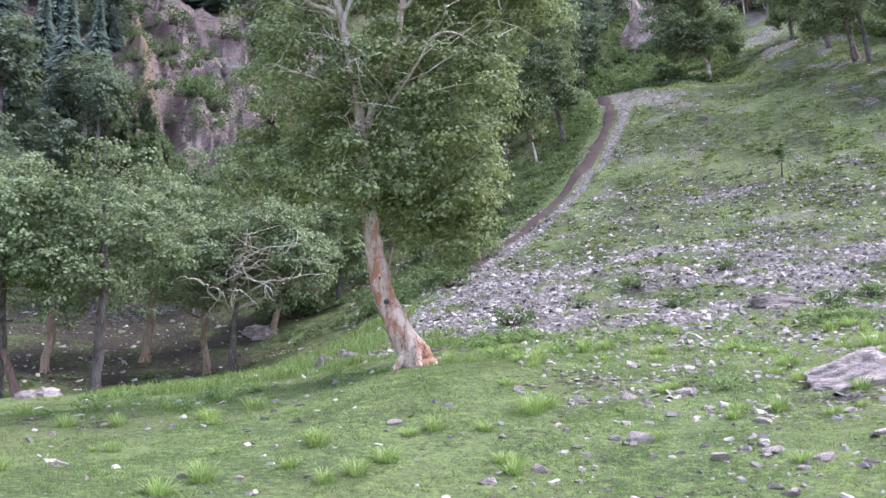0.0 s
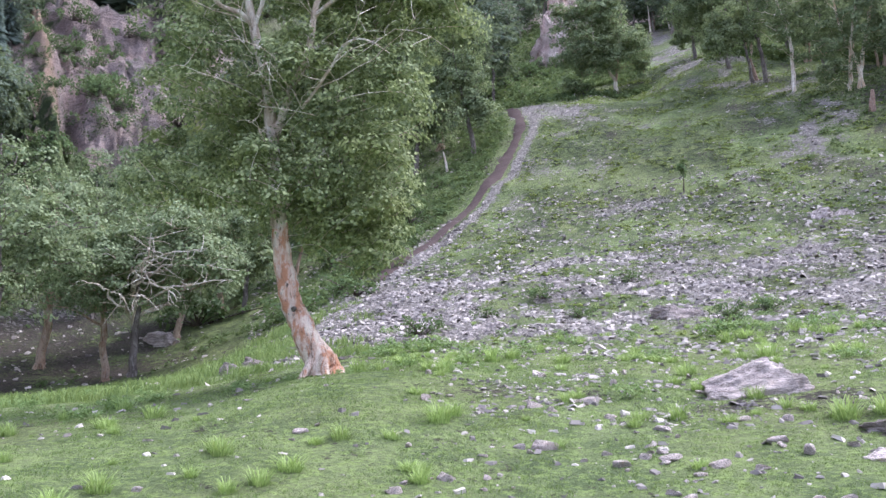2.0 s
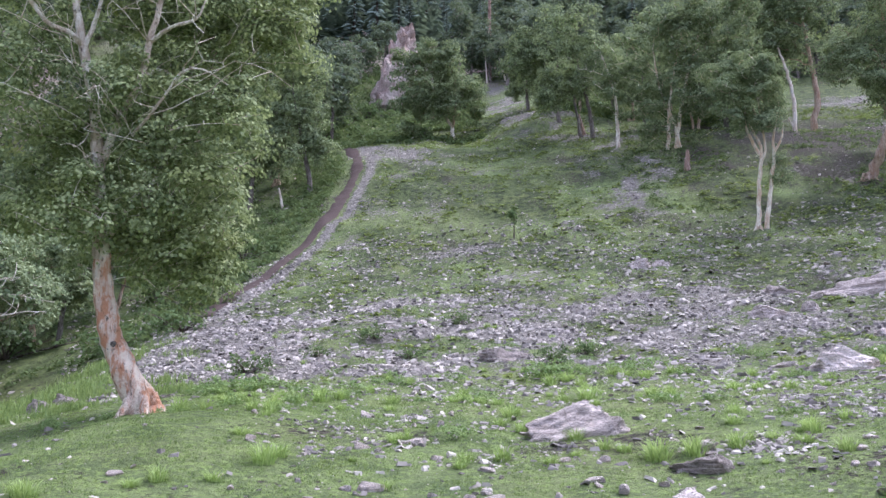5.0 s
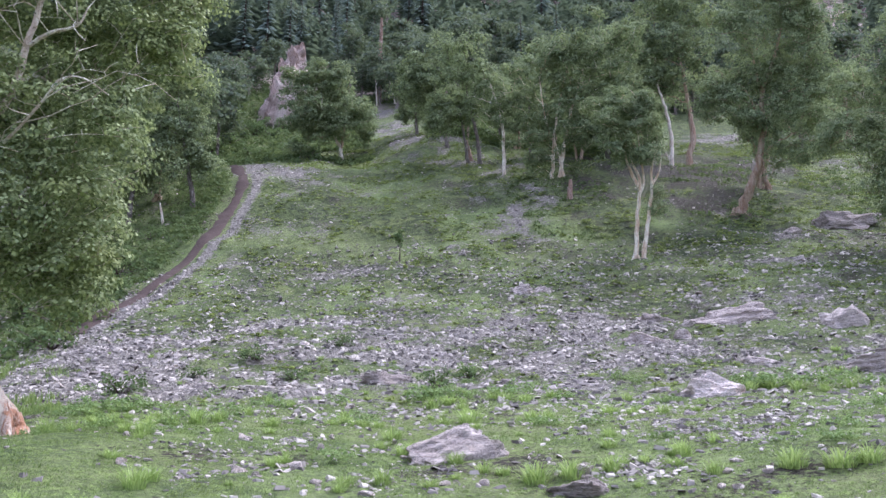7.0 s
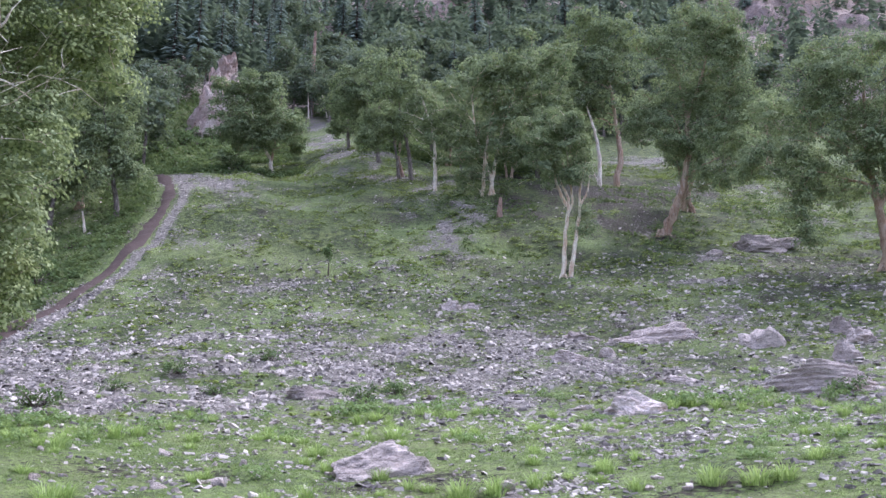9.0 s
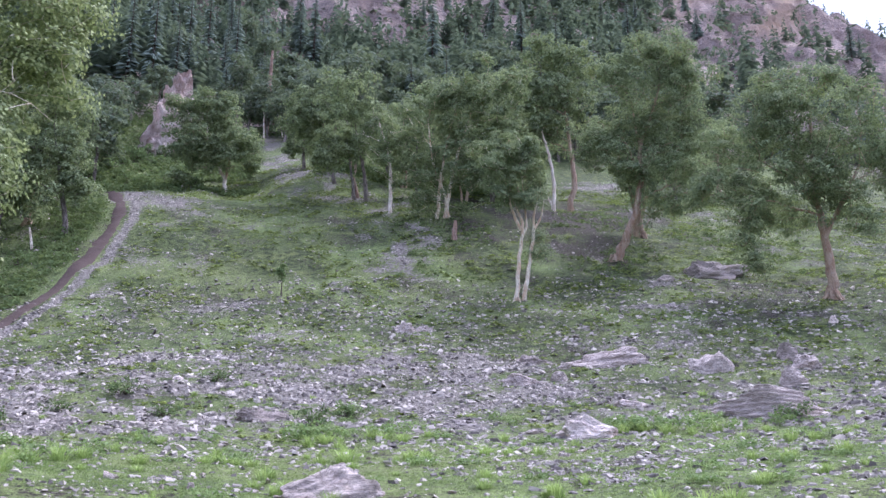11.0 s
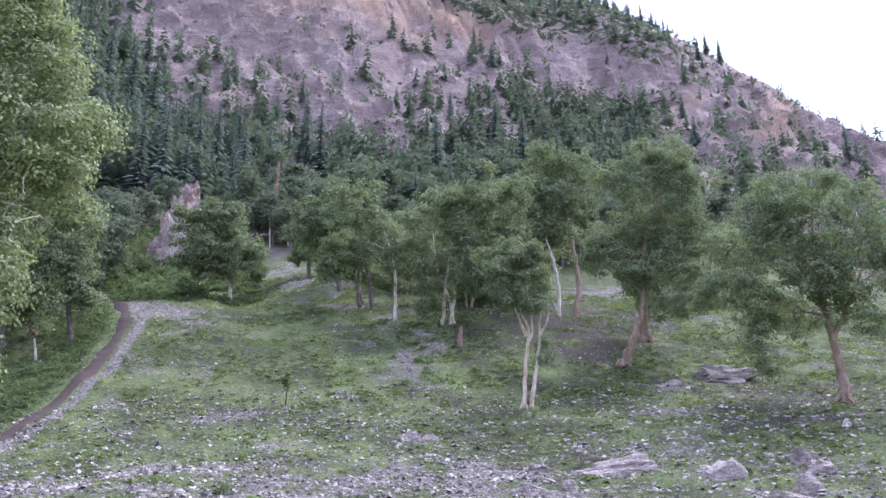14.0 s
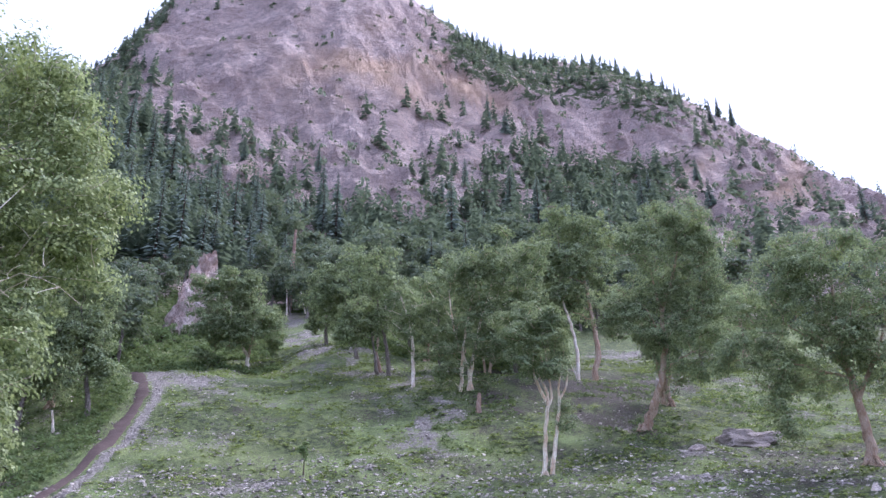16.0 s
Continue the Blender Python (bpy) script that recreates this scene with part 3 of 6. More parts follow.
    # left of the track the dark cover paints in the shade of the trees
    heath_shade = np.where(az < track_bearing(r) - 0.4, 0.62 * ramp(r, 30, 42) + 0.35 * patch, heath_shade)
    return [np.clip(m, 0, 1) for m in (scree, bare, rock, lush, ochre, heath_shade)]


def track_bearing(r):
    """The bearing of the cattle track's middle at a distance."""
    return np.interp(r, [38, 41.5, 50.3, 55.8, 63.6, 72.7, 80, 92], [-4.5, -2.9, 3.0, 5.8, 9.0, 10.4, 10.5, 9.4])


def build_ground():
    view = np.arange(-31, 63, 0.27)
    bearings = np.concatenate([np.arange(-176, -31, 5.0), view, np.arange(64, 180, 5.0)])
    dists = np.concatenate([[0.4, 1.2, 2.4, 4, 6, 8], np.geomspace(9.5, 27, 70), np.geomspace(27.3, 100, 130), np.geomspace(101, 440, 210), np.geomspace(450, 4500, 36)])
    A, D = np.meshgrid(np.radians(bearings), dists, indexing="ij")
    X, Y = D * np.sin(A), D * np.cos(A)
    Z = height(X, Y)
    n, m = A.shape
    i, j = np.meshgrid(np.arange(n), np.arange(m - 1), indexing="ij")
    i2 = (i + 1) % n
    faces = np.stack([i * m + j, i * m + j + 1, i2 * m + j + 1, i2 * m + j], -1).reshape(-1, 4)
    hub = np.array([[0, 0, float(height(0.0, 0.3))]])
    verts = np.concatenate([np.stack([X, Y, Z], -1).reshape(-1, 3), hub])
    me = mesh_of("ground", verts, faces[:, ::-1], GROUND)
    # broken rock further up is faceted
    far = np.hypot(verts[faces[:, 0], 0], verts[faces[:, 0], 1])
    me.polygons.foreach_set("use_smooth", far < 84)
    for name, values in zip(("scree", "bare", "rock", "lush", "ochre", "heath_shade"), masks(verts[:, 0], verts[:, 1])):
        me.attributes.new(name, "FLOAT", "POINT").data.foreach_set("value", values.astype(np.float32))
    tagged(new("ground", me), "sloping alpine meadow rising to scree and steep mountainside", "ground", kind="structure")
    # the small gap under the standpoint
    cap = mesh_of("ground_cap", verts[np.append(np.arange(n) * m, n * m)], np.stack([np.arange(n), (np.arange(n) + 1) % n, np.full(n, n)], -1), GROUND)
    tagged(new("ground_cap", cap), "patch of turf at the standpoint", "ground", kind="structure")


build_ground()


def build_track():
    """A trodden strip that follows the left edge of the scree fan."""
    rng = np.random.default_rng(5)
    rs = np.linspace(47, 89, 120)
    az = track_bearing(rs)
    for _ in range(6):
        az = np.convolve(np.pad(az, 3, mode="edge"), np.ones(7) / 7, "valid")
    x, y = rs * np.sin(np.radians(az)), rs * np.cos(np.radians(az))
    dx, dy = np.gradient(x), np.gradient(y)
    ln = np.hypot(dx, dy)
    nx, ny = dy / ln, -dx / ln
    across = np.linspace(-1, 1, 9)
    width = 0.62 + 0.2 * bumps(rs / 3, rs * 0, 7)
    X = x[:, None] + nx[:, None] * across * width[:, None]
    Y = y[:, None] + ny[:, None] * across * width[:, None]
    Z = height(X, Y) + 0.09 - 0.22 * np.abs(across) ** 3
    n, m = X.shape
    i, j = np.meshgrid(np.arange(n - 1), np.arange(m - 1), indexing="ij")
    faces = np.stack([i * m + j, i * m + j + 1, (i + 1) * m + j + 1, (i + 1) * m + j], -1).reshape(-1, 4)
    me = mesh_of("track", np.stack([X, Y, Z], -1).reshape(-1, 3), faces, TRACK)
    tagged(new("track", me), "narrow brown earth track along the edge of the scree", "track", kind="structure")


build_track()


# ---- trees ----
def thing(name, label, category, group="", place=None, turn=0.0, scale=1.0):
    ob = new(name)
    ob.empty_display_size = 0.3
    if place is not None:
        ob.matrix_basis = Matrix.Translation(place) @ Matrix.Rotation(radians(turn), 4, "Z") @ Matrix.Scale(scale, 4)
    return tagged(ob, label, category, group)


def billows(rng, lobes, each=7):
    """Smaller heads of foliage that bulge out of every lobe of a crown."""
    out = []
    for lobe in lobes:
        d = rng.normal(size=(each, 3)) + np.array([0, -0.1, 0.1])
        d /= np.linalg.norm(d, axis=1)[:, None]
        c = lobe[:3] + d * lobe[3:] * rng.uniform(0.52, 0.72, (each, 1))
        out.append(np.hstack([c, lobe[3:] * rng.uniform(0.45, 0.68, (each, 1)) * rng.uniform(0.85, 1.15, (each, 3))]))
    return np.concatenate(out)


def crown_lobes(seed, flat, deep=0.95):
    """Lobes (x, z, rx, rz) given in the tree's broad plane, set at uneven depths."""
    rng = np.random.default_rng(seed)
    flat = np.asarray(flat, float)
    y = rng.uniform(-0.9, 0.4, len(flat)) * flat[:, 2]
    return np.stack([flat[:, 0], y, flat[:, 1], flat[:, 2] * 1.18, flat[:, 2] * deep, flat[:, 3] * 1.18], 1)


def stem_path(seed, points, r0, r1, lean=0.12):
    """A stem through points (x, z) with a little depth, and its tapering radii."""
    rng = np.random.default_rng(seed)
    y = np.cumsum(rng.normal(size=len(points)) * lean) * np.linspace(0, 1, len(points))
    return [(x, float(d), z) for (x, z), d in zip(points, y)], list(np.linspace(r0, r1, len(points)))


def stems_and_crown(root, seed, stems, lobes, bark, leaf_mat, clumps=150, per=60, leaf=0.11, spread=0.45, limbs=6, twig=0.016, sides=10, shell=0.5, thin=None):
    """Parts of a broadleaf tree: stems (paths with radii), limbs, twigs that reach every leaf clump, and the foliage.
    lobes: (x, y, z, rx, ry, rz) round which the crown grows."""
    rng = np.random.default_rng(seed)
    nodes, rads = [], []
    for k, (path, radii) in enumerate(stems):
        path = np.asarray(path, float)
        t = np.linspace(0, 1, len(path))
        tt = np.linspace(0, 1, len(path) * 4)
        fine = np.stack([spline(t, path[:, c], tt) for c in range(3)], 1)
        rr = np.interp(tt, t, radii)
        fine[1:-1] += rng.normal(size=(len(fine) - 2, 3)) * rr[1:-1, None] * (0.10 if sides > 14 else 0.22)
        v, f = tube(fine, rr, sides, 0.07 if sides > 14 else 0.13, rng)
        part("trunk", mesh_of("trunk", v, f, thin if thin and k else bark), root)
        nodes.append(fine[len(fine) // 3:])
        rads.append(rr[len(fine) // 3:])
    lobes = np.asarray(lobes, float)
    weight = np.prod(lobes[:, 3:], axis=1) ** 0.75
    heads = billows(rng, lobes)
    share = np.prod(heads[:, 3:], axis=1) ** 0.67
    pick = rng.choice(len(heads), clumps, p=share / share.sum())
    d = rng.normal(size=(clumps, 3)) + np.array([0, 0, 0.3])
    d /= np.linalg.norm(d, axis=1)[:, None]
    far = shell + (1 - shell) * rng.random((clumps, 1)) ** 0.5
    ragged = rng.normal(1.0, 0.10, (clumps, 1))
    centres = heads[pick, :3] + d * far * ragged * heads[pick, 3:]
    base_nodes, base_rads = np.concatenate(nodes), np.concatenate(rads)
    # limbs reach towards lobes and single far clumps
    goals = [l[:3] + np.array([0, 0, 0.25]) * l[5] for l in lobes[np.argsort(-weight)]]
    extra = centres[np.argsort(-np.linalg.norm(d * far, axis=1))]
    goals = (goals + list(extra[:: max(1, len(extra) // 24)]))[:limbs]
    for goal in goals:
        below = base_nodes[:, 2] < goal[2] - 0.25 * np.linalg.norm(base_nodes[:, :2] - goal[:2], axis=1)
        cost = np.linalg.norm(base_nodes - goal, axis=1) + np.where(below, 0, 50)
        i = int(np.argmin(cost))
        a = base_nodes[i]
        mid = (a + goal) / 2 + np.array([0, 0, 0.12]) * np.linalg.norm(goal - a) + rng.normal(size=3) * 0.12
        path = bezier(a, mid, goal, 9)
        path[1:-1] += rng.normal(size=(7, 3)) * 0.035 * np.linalg.norm(goal - a) / 2
        r0 = min(base_rads[i] * 0.5, 0.025 + 0.015 * np.linalg.norm(goal - a))
        rr = np.linspace(r0, max(0.014, r0 * 0.25), 9)
        v, f = tube(path, rr, 7, 0.05, rng)
        part("limb", mesh_of("limb", v, f, thin or bark), root)
        nodes.append(path[2:])
        rads.append(rr[2:])
    all_nodes = np.concatenate(nodes)
    pieces = []
    reach = [np.min(np.linalg.norm(all_nodes - c, axis=1)) for c in centres]
    for c in centres[np.argsort(reach)]:
        cost = np.linalg.norm(all_nodes - c, axis=1) + 1.2 * np.clip(all_nodes[:, 2] - c[2] + 0.1, 0, None)
        a = all_nodes[int(np.argmin(cost))]
        gap = np.linalg.norm(c - a)
        mid = (a + c) / 2 + np.array([0, 0, 0.10 * gap]) + rng.normal(size=3) * 0.12 * gap
        steps = 5 if sides > 14 else 4 if sides > 6 else 3
        all_nodes = np.vstack([all_nodes, (a + c) / 2 + np.array([0, 0, 0.05 * gap]), c])
        pieces.append(tube(bezier(a, mid, c, steps), np.linspace(twig * (1 + 0.5 * gap), twig * 0.35, steps), 4 if sides > 14 else 3))
    v, f = joined(pieces)
    part("branchwork", mesh_of("branchwork", v, f, thin or bark), root, kind="stuff")
    sizes = spread * rng.uniform(0.6, 1.3, clumps)
    v, f = leaves(rng, centres, sizes, per, leaf, face=d * np.array([1, 1, 0.8]))
    part("foliage", mesh_of("foliage", v, f, leaf_mat, False), root, kind="stuff")
    return root


def root_flare(root, radius, seed, bark, toes=6):
    """Roots that spread from the foot of a trunk into the ground."""
    rng = np.random.default_rng(seed)
    for k in range(toes):
        a = 2 * math.pi * (k + rng.uniform(-0.3, 0.3)) / toes
        out = np.array([math.cos(a), math.sin(a), 0])
        path = bezier(out * radius * 0.55 + np.array([0, 0, radius * 1.3]), out * radius * 1.05 + np.array([0, 0, radius * 0.25]), out * radius * 1.9 + np.array([0, 0, -radius * 0.45]), 6)
        v, f = tube(path, np.linspace(radius * 0.36, radius * 0.14, 6), 6, 0.1, rng)
        part("root", mesh_of("root", v, f, bark), root)


def big_birch():
    """The bent birch at the foot of the scree."""
    base = spot(-1.7, 20.0, 0.08)
    tree = thing("birch_tree", "tall birch with bent peeling pinkish trunk and dense green crown", "tree", place=base)
    trunk = [(0.16, 0, -0.25), (0.02, 0, 0.2), (-0.30, 0, 0.85), (-0.62, 0.05, 1.45), (-0.80, 0.1, 2.05), (-0.90, 0.1, 2.6), (-1.0, 0.05, 3.4)]
    radii = [0.46, 0.34, 0.26, 0.225, 0.21, 0.195, 0.15]
    left = [(-0.98, 0.05, 3.2), (-1.03, -0.05, 3.8), (-1.08, -0.2, 4.5), (-1.21, -0.45, 5.77), (-1.35, -0.65, 6.54), (-1.55, -0.8, 7.32), (-1.72, -0.9, 8.1), (-1.78, -0.8, 9.04), (-1.7, -0.5, 11.0), (-1.5, 0, 12.6)]
    slim = [0.165, 0.15, 0.135, 0.12, 0.11, 0.095, 0.075, 0.06, 0.04, 0.015]
    right = [(-1.12, -0.3, 5.0), (-0.78, -0.6, 5.91), (-0.43, -0.9, 6.7), (-0.28, -1.1, 7.5), (-0.11, -1.2, 8.3), (-0.03, -1.0, 9.4), (0.0, -0.2, 12.0)]
    arm = [(-1.57, -0.8, 7.38), (-1.81, -1.0, 7.57), (-2.22, -1.2, 7.66), (-2.62, -1.4, 8.07), (-3.06, -1.5, 8.32)]
    wand = [(-1.54, -0.8, 7.3), (-1.36, -1.0, 7.85), (-1.24, -1.2, 8.39), (-1.2, -1.2, 9.6)]
    prong = [(-0.28, -1.1, 7.5), (0.12, -1.4, 7.75), (0.62, -1.6, 7.93), (0.77, -1.7, 8.27)]
    spur = [(-0.5, -0.8, 5.6), (-0.17, -1.2, 5.93), (0.14, -1.5, 6.33), (0.41, -1.6, 6.76), (0.82, -1.7, 6.81), (1.29, -1.8, 6.5)]
    fine = [0.085, 0.08, 0.075, 0.065, 0.055, 0.04, 0.012]
    lobes = [(-1.2, 0.2, 4.4, 2.2, 2.1, 1.7), (-3.2, 0.5, 4.2, 1.5, 1.4, 1.3), (0.4, 0.2, 5.0, 1.9, 2.0, 2.2), (-2.6, 0.6, 6.6, 1.7, 1.6, 1.5),
             (0.9, 0.3, 7.2, 1.7, 1.9, 1.7), (-1.0, 0.4, 9.2, 3.0, 2.7, 2.2), (2.3, 0.2, 8.1, 1.3, 1.2, 0.9), (-0.6, 0.3, 11.6, 2.6, 2.4, 2.0), (1.3, 0.2, 10.3, 2.0, 1.9, 1.9), (1.9, 0.0, 8.9, 1.6, 1.6, 1.5), (0.4, 0.3, 12.6, 1.9, 1.9, 1.5), (-3.2, 0.4, 8.6, 1.4, 1.5, 1.5), (0.2, 0.0, 3.3, 1.3, 1.5, 0.7), (1.0, 0.6, 3.2, 1.1, 1.2, 0.9)]
    lobes = [(x, y + 0.6, z, a, b, c) for x, y, z, a, b, c in lobes] + [(-1.0, -0.75, 4.0, 1.0, 0.5, 1.1), (-0.9, -0.8, 5.6, 0.9, 0.5, 0.9), (-2.2, -0.6, 5.4, 1.0, 0.6, 1.0), (0.2, -0.8, 4.6, 1.1, 0.6, 1.2), (-2.4, -1.0, 6.5, 1.2, 0.7, 1.0), (0.8, -1.2, 6.1, 1.2, 0.7, 1.0), (-0.6, -1.3, 6.6, 0.8, 0.5, 0.7)]
    stems_and_crown(tree, 11, [(trunk, radii), (left, slim), (right, fine), (arm, [0.06, 0.055, 0.045, 0.035, 0.015]), (wand, [0.05, 0.045, 0.035, 0.015]), (prong, [0.045, 0.038, 0.028, 0.012]), (spur, [0.035, 0.03, 0.026, 0.022, 0.016, 0.008])], lobes, BARK_PINK, LEAF_BIRCH,
                    clumps=1500, per=88, leaf=0.086, spread=0.38, limbs=6, twig=0.009, sides=16, shell=0.4, thin=BARK_PALE)
    # bare pale twigs that show in front of the leaves
    rng = np.random.default_rng(17)
    pieces = []
    for stem in (left[1:6], right[:4], arm, prong, spur):
        for _ in range(5):
            a = np.array(stem[rng.integers(len(stem) - 1)], float)
            tip = a + np.array([rng.normal() * 1.5, -rng.uniform(1.2, 2.1), rng.normal() * 0.6 + 0.15])
            mid = (a + tip) / 2 + rng.normal(size=3) * 0.25 + np.array([0, -0.3, 0.35])
            path = bezier(a, mid, tip, 8)
            path[2:] += np.cumsum(rng.normal(size=(6, 3)) * 0.045, axis=0)
            pieces.append(tube(path, np.linspace(0.013, 0.004, 8), 5))
            for _ in range(2):
                b = path[rng.integers(3, 7)]
                end = b + rng.normal(size=3) * 0.4
                pieces.append(tube(bezier(b, (b + end) / 2 + rng.normal(size=3) * 0.1, end, 5), np.linspace(0.011, 0.004, 5), 4))
    v, f = joined(pieces)
    part("twigwork", mesh_of("twigwork", v, f, BARK_PALE), tree, "bare pale twigs", kind="stuff")
    root_flare(tree, 0.36, 3, BARK_PINK, 5)
    knot = rock_mesh("knot", 5, (0.085, 0.05, 0.07), BARK_DARK, 2)
    part("knot", knot, tree, "dark knot in the bark").location = (-0.60, -0.235, 1.42)
    return tree


def straight(h, r0, lean=0.0, bend=0.0, fork=0.62, y=0.0):
    """A gently bent stem to a height."""
    zs = np.array([-0.25, 0.15, 0.3 * h, 0.5 * h, fork * h, 0.82 * h])
    xs = lean * zs + bend * np.sin(zs / h * 3.1)
    return [tuple(p) for p in np.stack([xs, xs * 0 + y, zs], 1)], [r0 * 1.5, r0, r0 * 0.82, r0 * 0.66, r0 * 0.45, r0 * 0.16]


def own_birch(label, az, r, seed, flat, stems, bark, clumps=220, per=70, leaf=0.15, spread=0.5, limbs=8, roots=0.0, thin=None):
    """A birch with a shape of its own. flat: crown lobes (x, z, rx, rz); stems: (points, foot radius, top radius)."""
    t = thing("birch_tree", label, "tree", "birches on the slope", spot(az, r, 0.1), -az)
    paths = [stem_path(seed + 7 * k, points, r0, r1) for k, (points, r0, r1) in enumerate(stems)]
    stems_and_crown(t, seed, paths, crown_lobes(seed, flat), bark, LEAF_SLOPE, clumps=int(clumps * 1.22), per=per, leaf=leaf, spread=spread * 1.08, limbs=limbs, thin=thin)
    if roots:
        root_flare(t, roots, seed, bark, 5)
    return t


def slope_birches():
    """Birches and other broadleaf trees on the scree fan, each with its own shape."""
    own_birch("birch with two pale slender stems and a small dark crown", 34.92, 53.9, 21,
              [(-1.8, 9.4, 0.9, 0.9), (-0.5, 9.6, 1.2, 0.9), (0.9, 9.2, 0.9, 0.8), (-1.3, 7.9, 1.1, 0.9), (0.2, 7.7, 1.2, 1.2), (1.0, 6.7, 0.7, 0.8), (-0.5, 6.3, 1.0, 0.8), (0.8, 6.0, 0.8, 0.8), (1.35, 3.2, 0.5, 1.0)],
              [([(-0.1, -0.3), (0.18, 2.61), (0.39, 4.63), (0.0, 5.86), (-0.44, 7.12)], 0.145, 0.04), ([(0.28, -0.3), (0.69, 1.92), (1.04, 3.92), (1.05, 5.12), (1.39, 6.68)], 0.14, 0.04),
               ([(0.39, 4.0), (0.62, 4.7), (0.51, 6.01), (0.42, 7.44)], 0.10, 0.03), ([(0.3, 4.4), (-0.25, 5.7), (-0.39, 6.76)], 0.10, 0.03), ([(1.02, 4.3), (1.5, 5.2), (1.7, 6.2)], 0.09, 0.03)], BARK_CREAM, clumps=230, per=120, leaf=0.10, spread=0.42, roots=0.2)
    own_birch("large rounded birch with a tan leaning trunk and bright top", 41.03, 63.5, 22,
              [(2.3, 14.9, 1.6, 1.3), (4.4, 13.7, 2.2, 1.6), (0.5, 13.0, 1.9, 1.9), (2.8, 11.4, 2.6, 2.3), (5.7, 11.5, 1.9, 2.0), (5.9, 8.1, 1.6, 2.2), (-0.4, 9.5, 1.7, 1.8), (3.9, 7.4, 2.1, 2.0), (0.5, 6.6, 1.4, 1.4), (2.2, 6.2, 1.2, 1.3), (2.0, 9.0, 1.3, 1.2), (4.3, 4.5, 1.7, 1.7), (2.9, 3.6, 1.2, 1.2), (-1.2, 7.7, 1.2, 0.9)],
              [([(-0.1, -0.3), (0.48, 0.98), (1.24, 2.5), (1.64, 4.07), (2.07, 6.3), (2.09, 8.2), (3.1, 10.93), (3.8, 13.56)], 0.34, 0.05), ([(2.07, 7.99), (1.81, 9.97), (1.62, 11.99)], 0.14, 0.04), ([(2.01, 6.1), (1.39, 7.84), (0.91, 8.97)], 0.12, 0.04)],
              BARK_TAN, clumps=640, per=98, leaf=0.125, spread=0.56, limbs=10, roots=0.36)
    own_birch("forked small birch with tan stems behind a larger one", 42.7, 70.5, 29,
              [(0.3, 4.3, 1.3, 1.2), (-0.8, 5.2, 1.2, 1.2), (1.4, 5.4, 1.2, 1.2)], [([(-0.5, -0.2), (-0.3, 1.4), (-0.6, 3.4), (-0.7, 5.0)], 0.24, 0.06), ([(0.3, -0.2), (0.0, 1.2), (0.5, 3.2), (0.9, 5.0)], 0.22, 0.06)], BARK_TAN, clumps=90, leaf=0.18, roots=0.24)
    own_birch("broad drooping birch with a reddish tan trunk", 53.32, 54.2, 23,
              [(-1.2, 12.3, 1.7, 1.2), (0.9, 12.1, 1.6, 1.1), (-3.1, 11.0, 1.4, 1.5), (-0.2, 10.2, 2.1, 1.9), (2.4, 9.8, 1.7, 1.9), (-5.0, 9.2, 1.3, 1.4), (-2.3, 8.1, 1.9, 1.9), (0.7, 7.6, 1.8, 1.7), (2.8, 6.6, 1.5, 1.8), (-5.9, 6.8, 1.3, 1.4), (-3.8, 5.5, 1.5, 1.5), (-4.0, 3.4, 1.2, 1.5), (-3.7, 2.1, 0.9, 0.6), (-1.1, 5.2, 1.3, 1.0), (2.3, 3.8, 1.0, 1.0), (-6.8, 6.3, 0.6, 0.7), (4.2, 8.4, 1.6, 1.6), (4.4, 6.0, 1.4, 1.4), (-0.9, 9.2, 1.5, 1.4), (-3.8, 7.8, 1.4, 1.3), (-0.8, 6.8, 1.5, 1.3), (0.3, 5.4, 1.4, 1.1), (1.5, 5.2, 1.3, 1.2), (-2.4, 5.0, 1.5, 1.3), (-3.0, 6.6, 1.5, 1.3)],
              [([(0.0, -0.3), (0.05, 1.48), (-0.02, 3.42), (-0.34, 5.76), (-0.3, 8.13), (-0.15, 10.89)], 0.36, 0.06), ([(-0.06, 3.58), (1.04, 5.58), (2.17, 7.76)], 0.16, 0.05), ([(-0.4, 5.77), (-1.74, 7.31), (-3.17, 8.56)], 0.13, 0.04)],
              BARK_TAN, clumps=700, per=92, leaf=0.12, spread=0.54, limbs=12, roots=0.38)
    own_birch("tall thin birch with bare white stem", 37.2, 78.0, 24, [(-1.1, 8.2, 1.0, 0.5), (-0.6, 8.6, 0.7, 0.4)],
              [([(0.05, -0.3), (0.25, 2.3), (0.0, 4.7), (-0.45, 6.6), (-0.9, 8.3)], 0.2, 0.06), ([(0.1, 0.4), (-0.4, 1.6), (-0.7, 2.6)], 0.09, 0.03)], BARK_PALE, clumps=34, per=46, leaf=0.17, spread=0.34, limbs=4)
    own_birch("tall birch with a slender tan trunk and bright top", 38.31, 80.2, 25,
              [(-2.4, 14.6, 1.8, 1.6), (-0.1, 14.8, 1.9, 1.7), (1.0, 12.3, 1.9, 2.4), (-1.8, 11.3, 2.5, 2.4), (-4.1, 9.8, 2.0, 2.4), (0.2, 8.8, 1.9, 2.1), (-6.0, 12.6, 1.6, 1.3), (-3.6, 6.6, 1.9, 2.0), (-5.4, 7.8, 1.8, 2.0), (-1.4, 7.6, 1.6, 1.7)],
              [([(0.0, -0.3), (0.47, 2.84), (0.33, 5.54), (-0.13, 9.47), (-0.61, 13.57)], 0.3, 0.06)], BARK_TAN, clumps=400, per=60, leaf=0.19, spread=0.6)
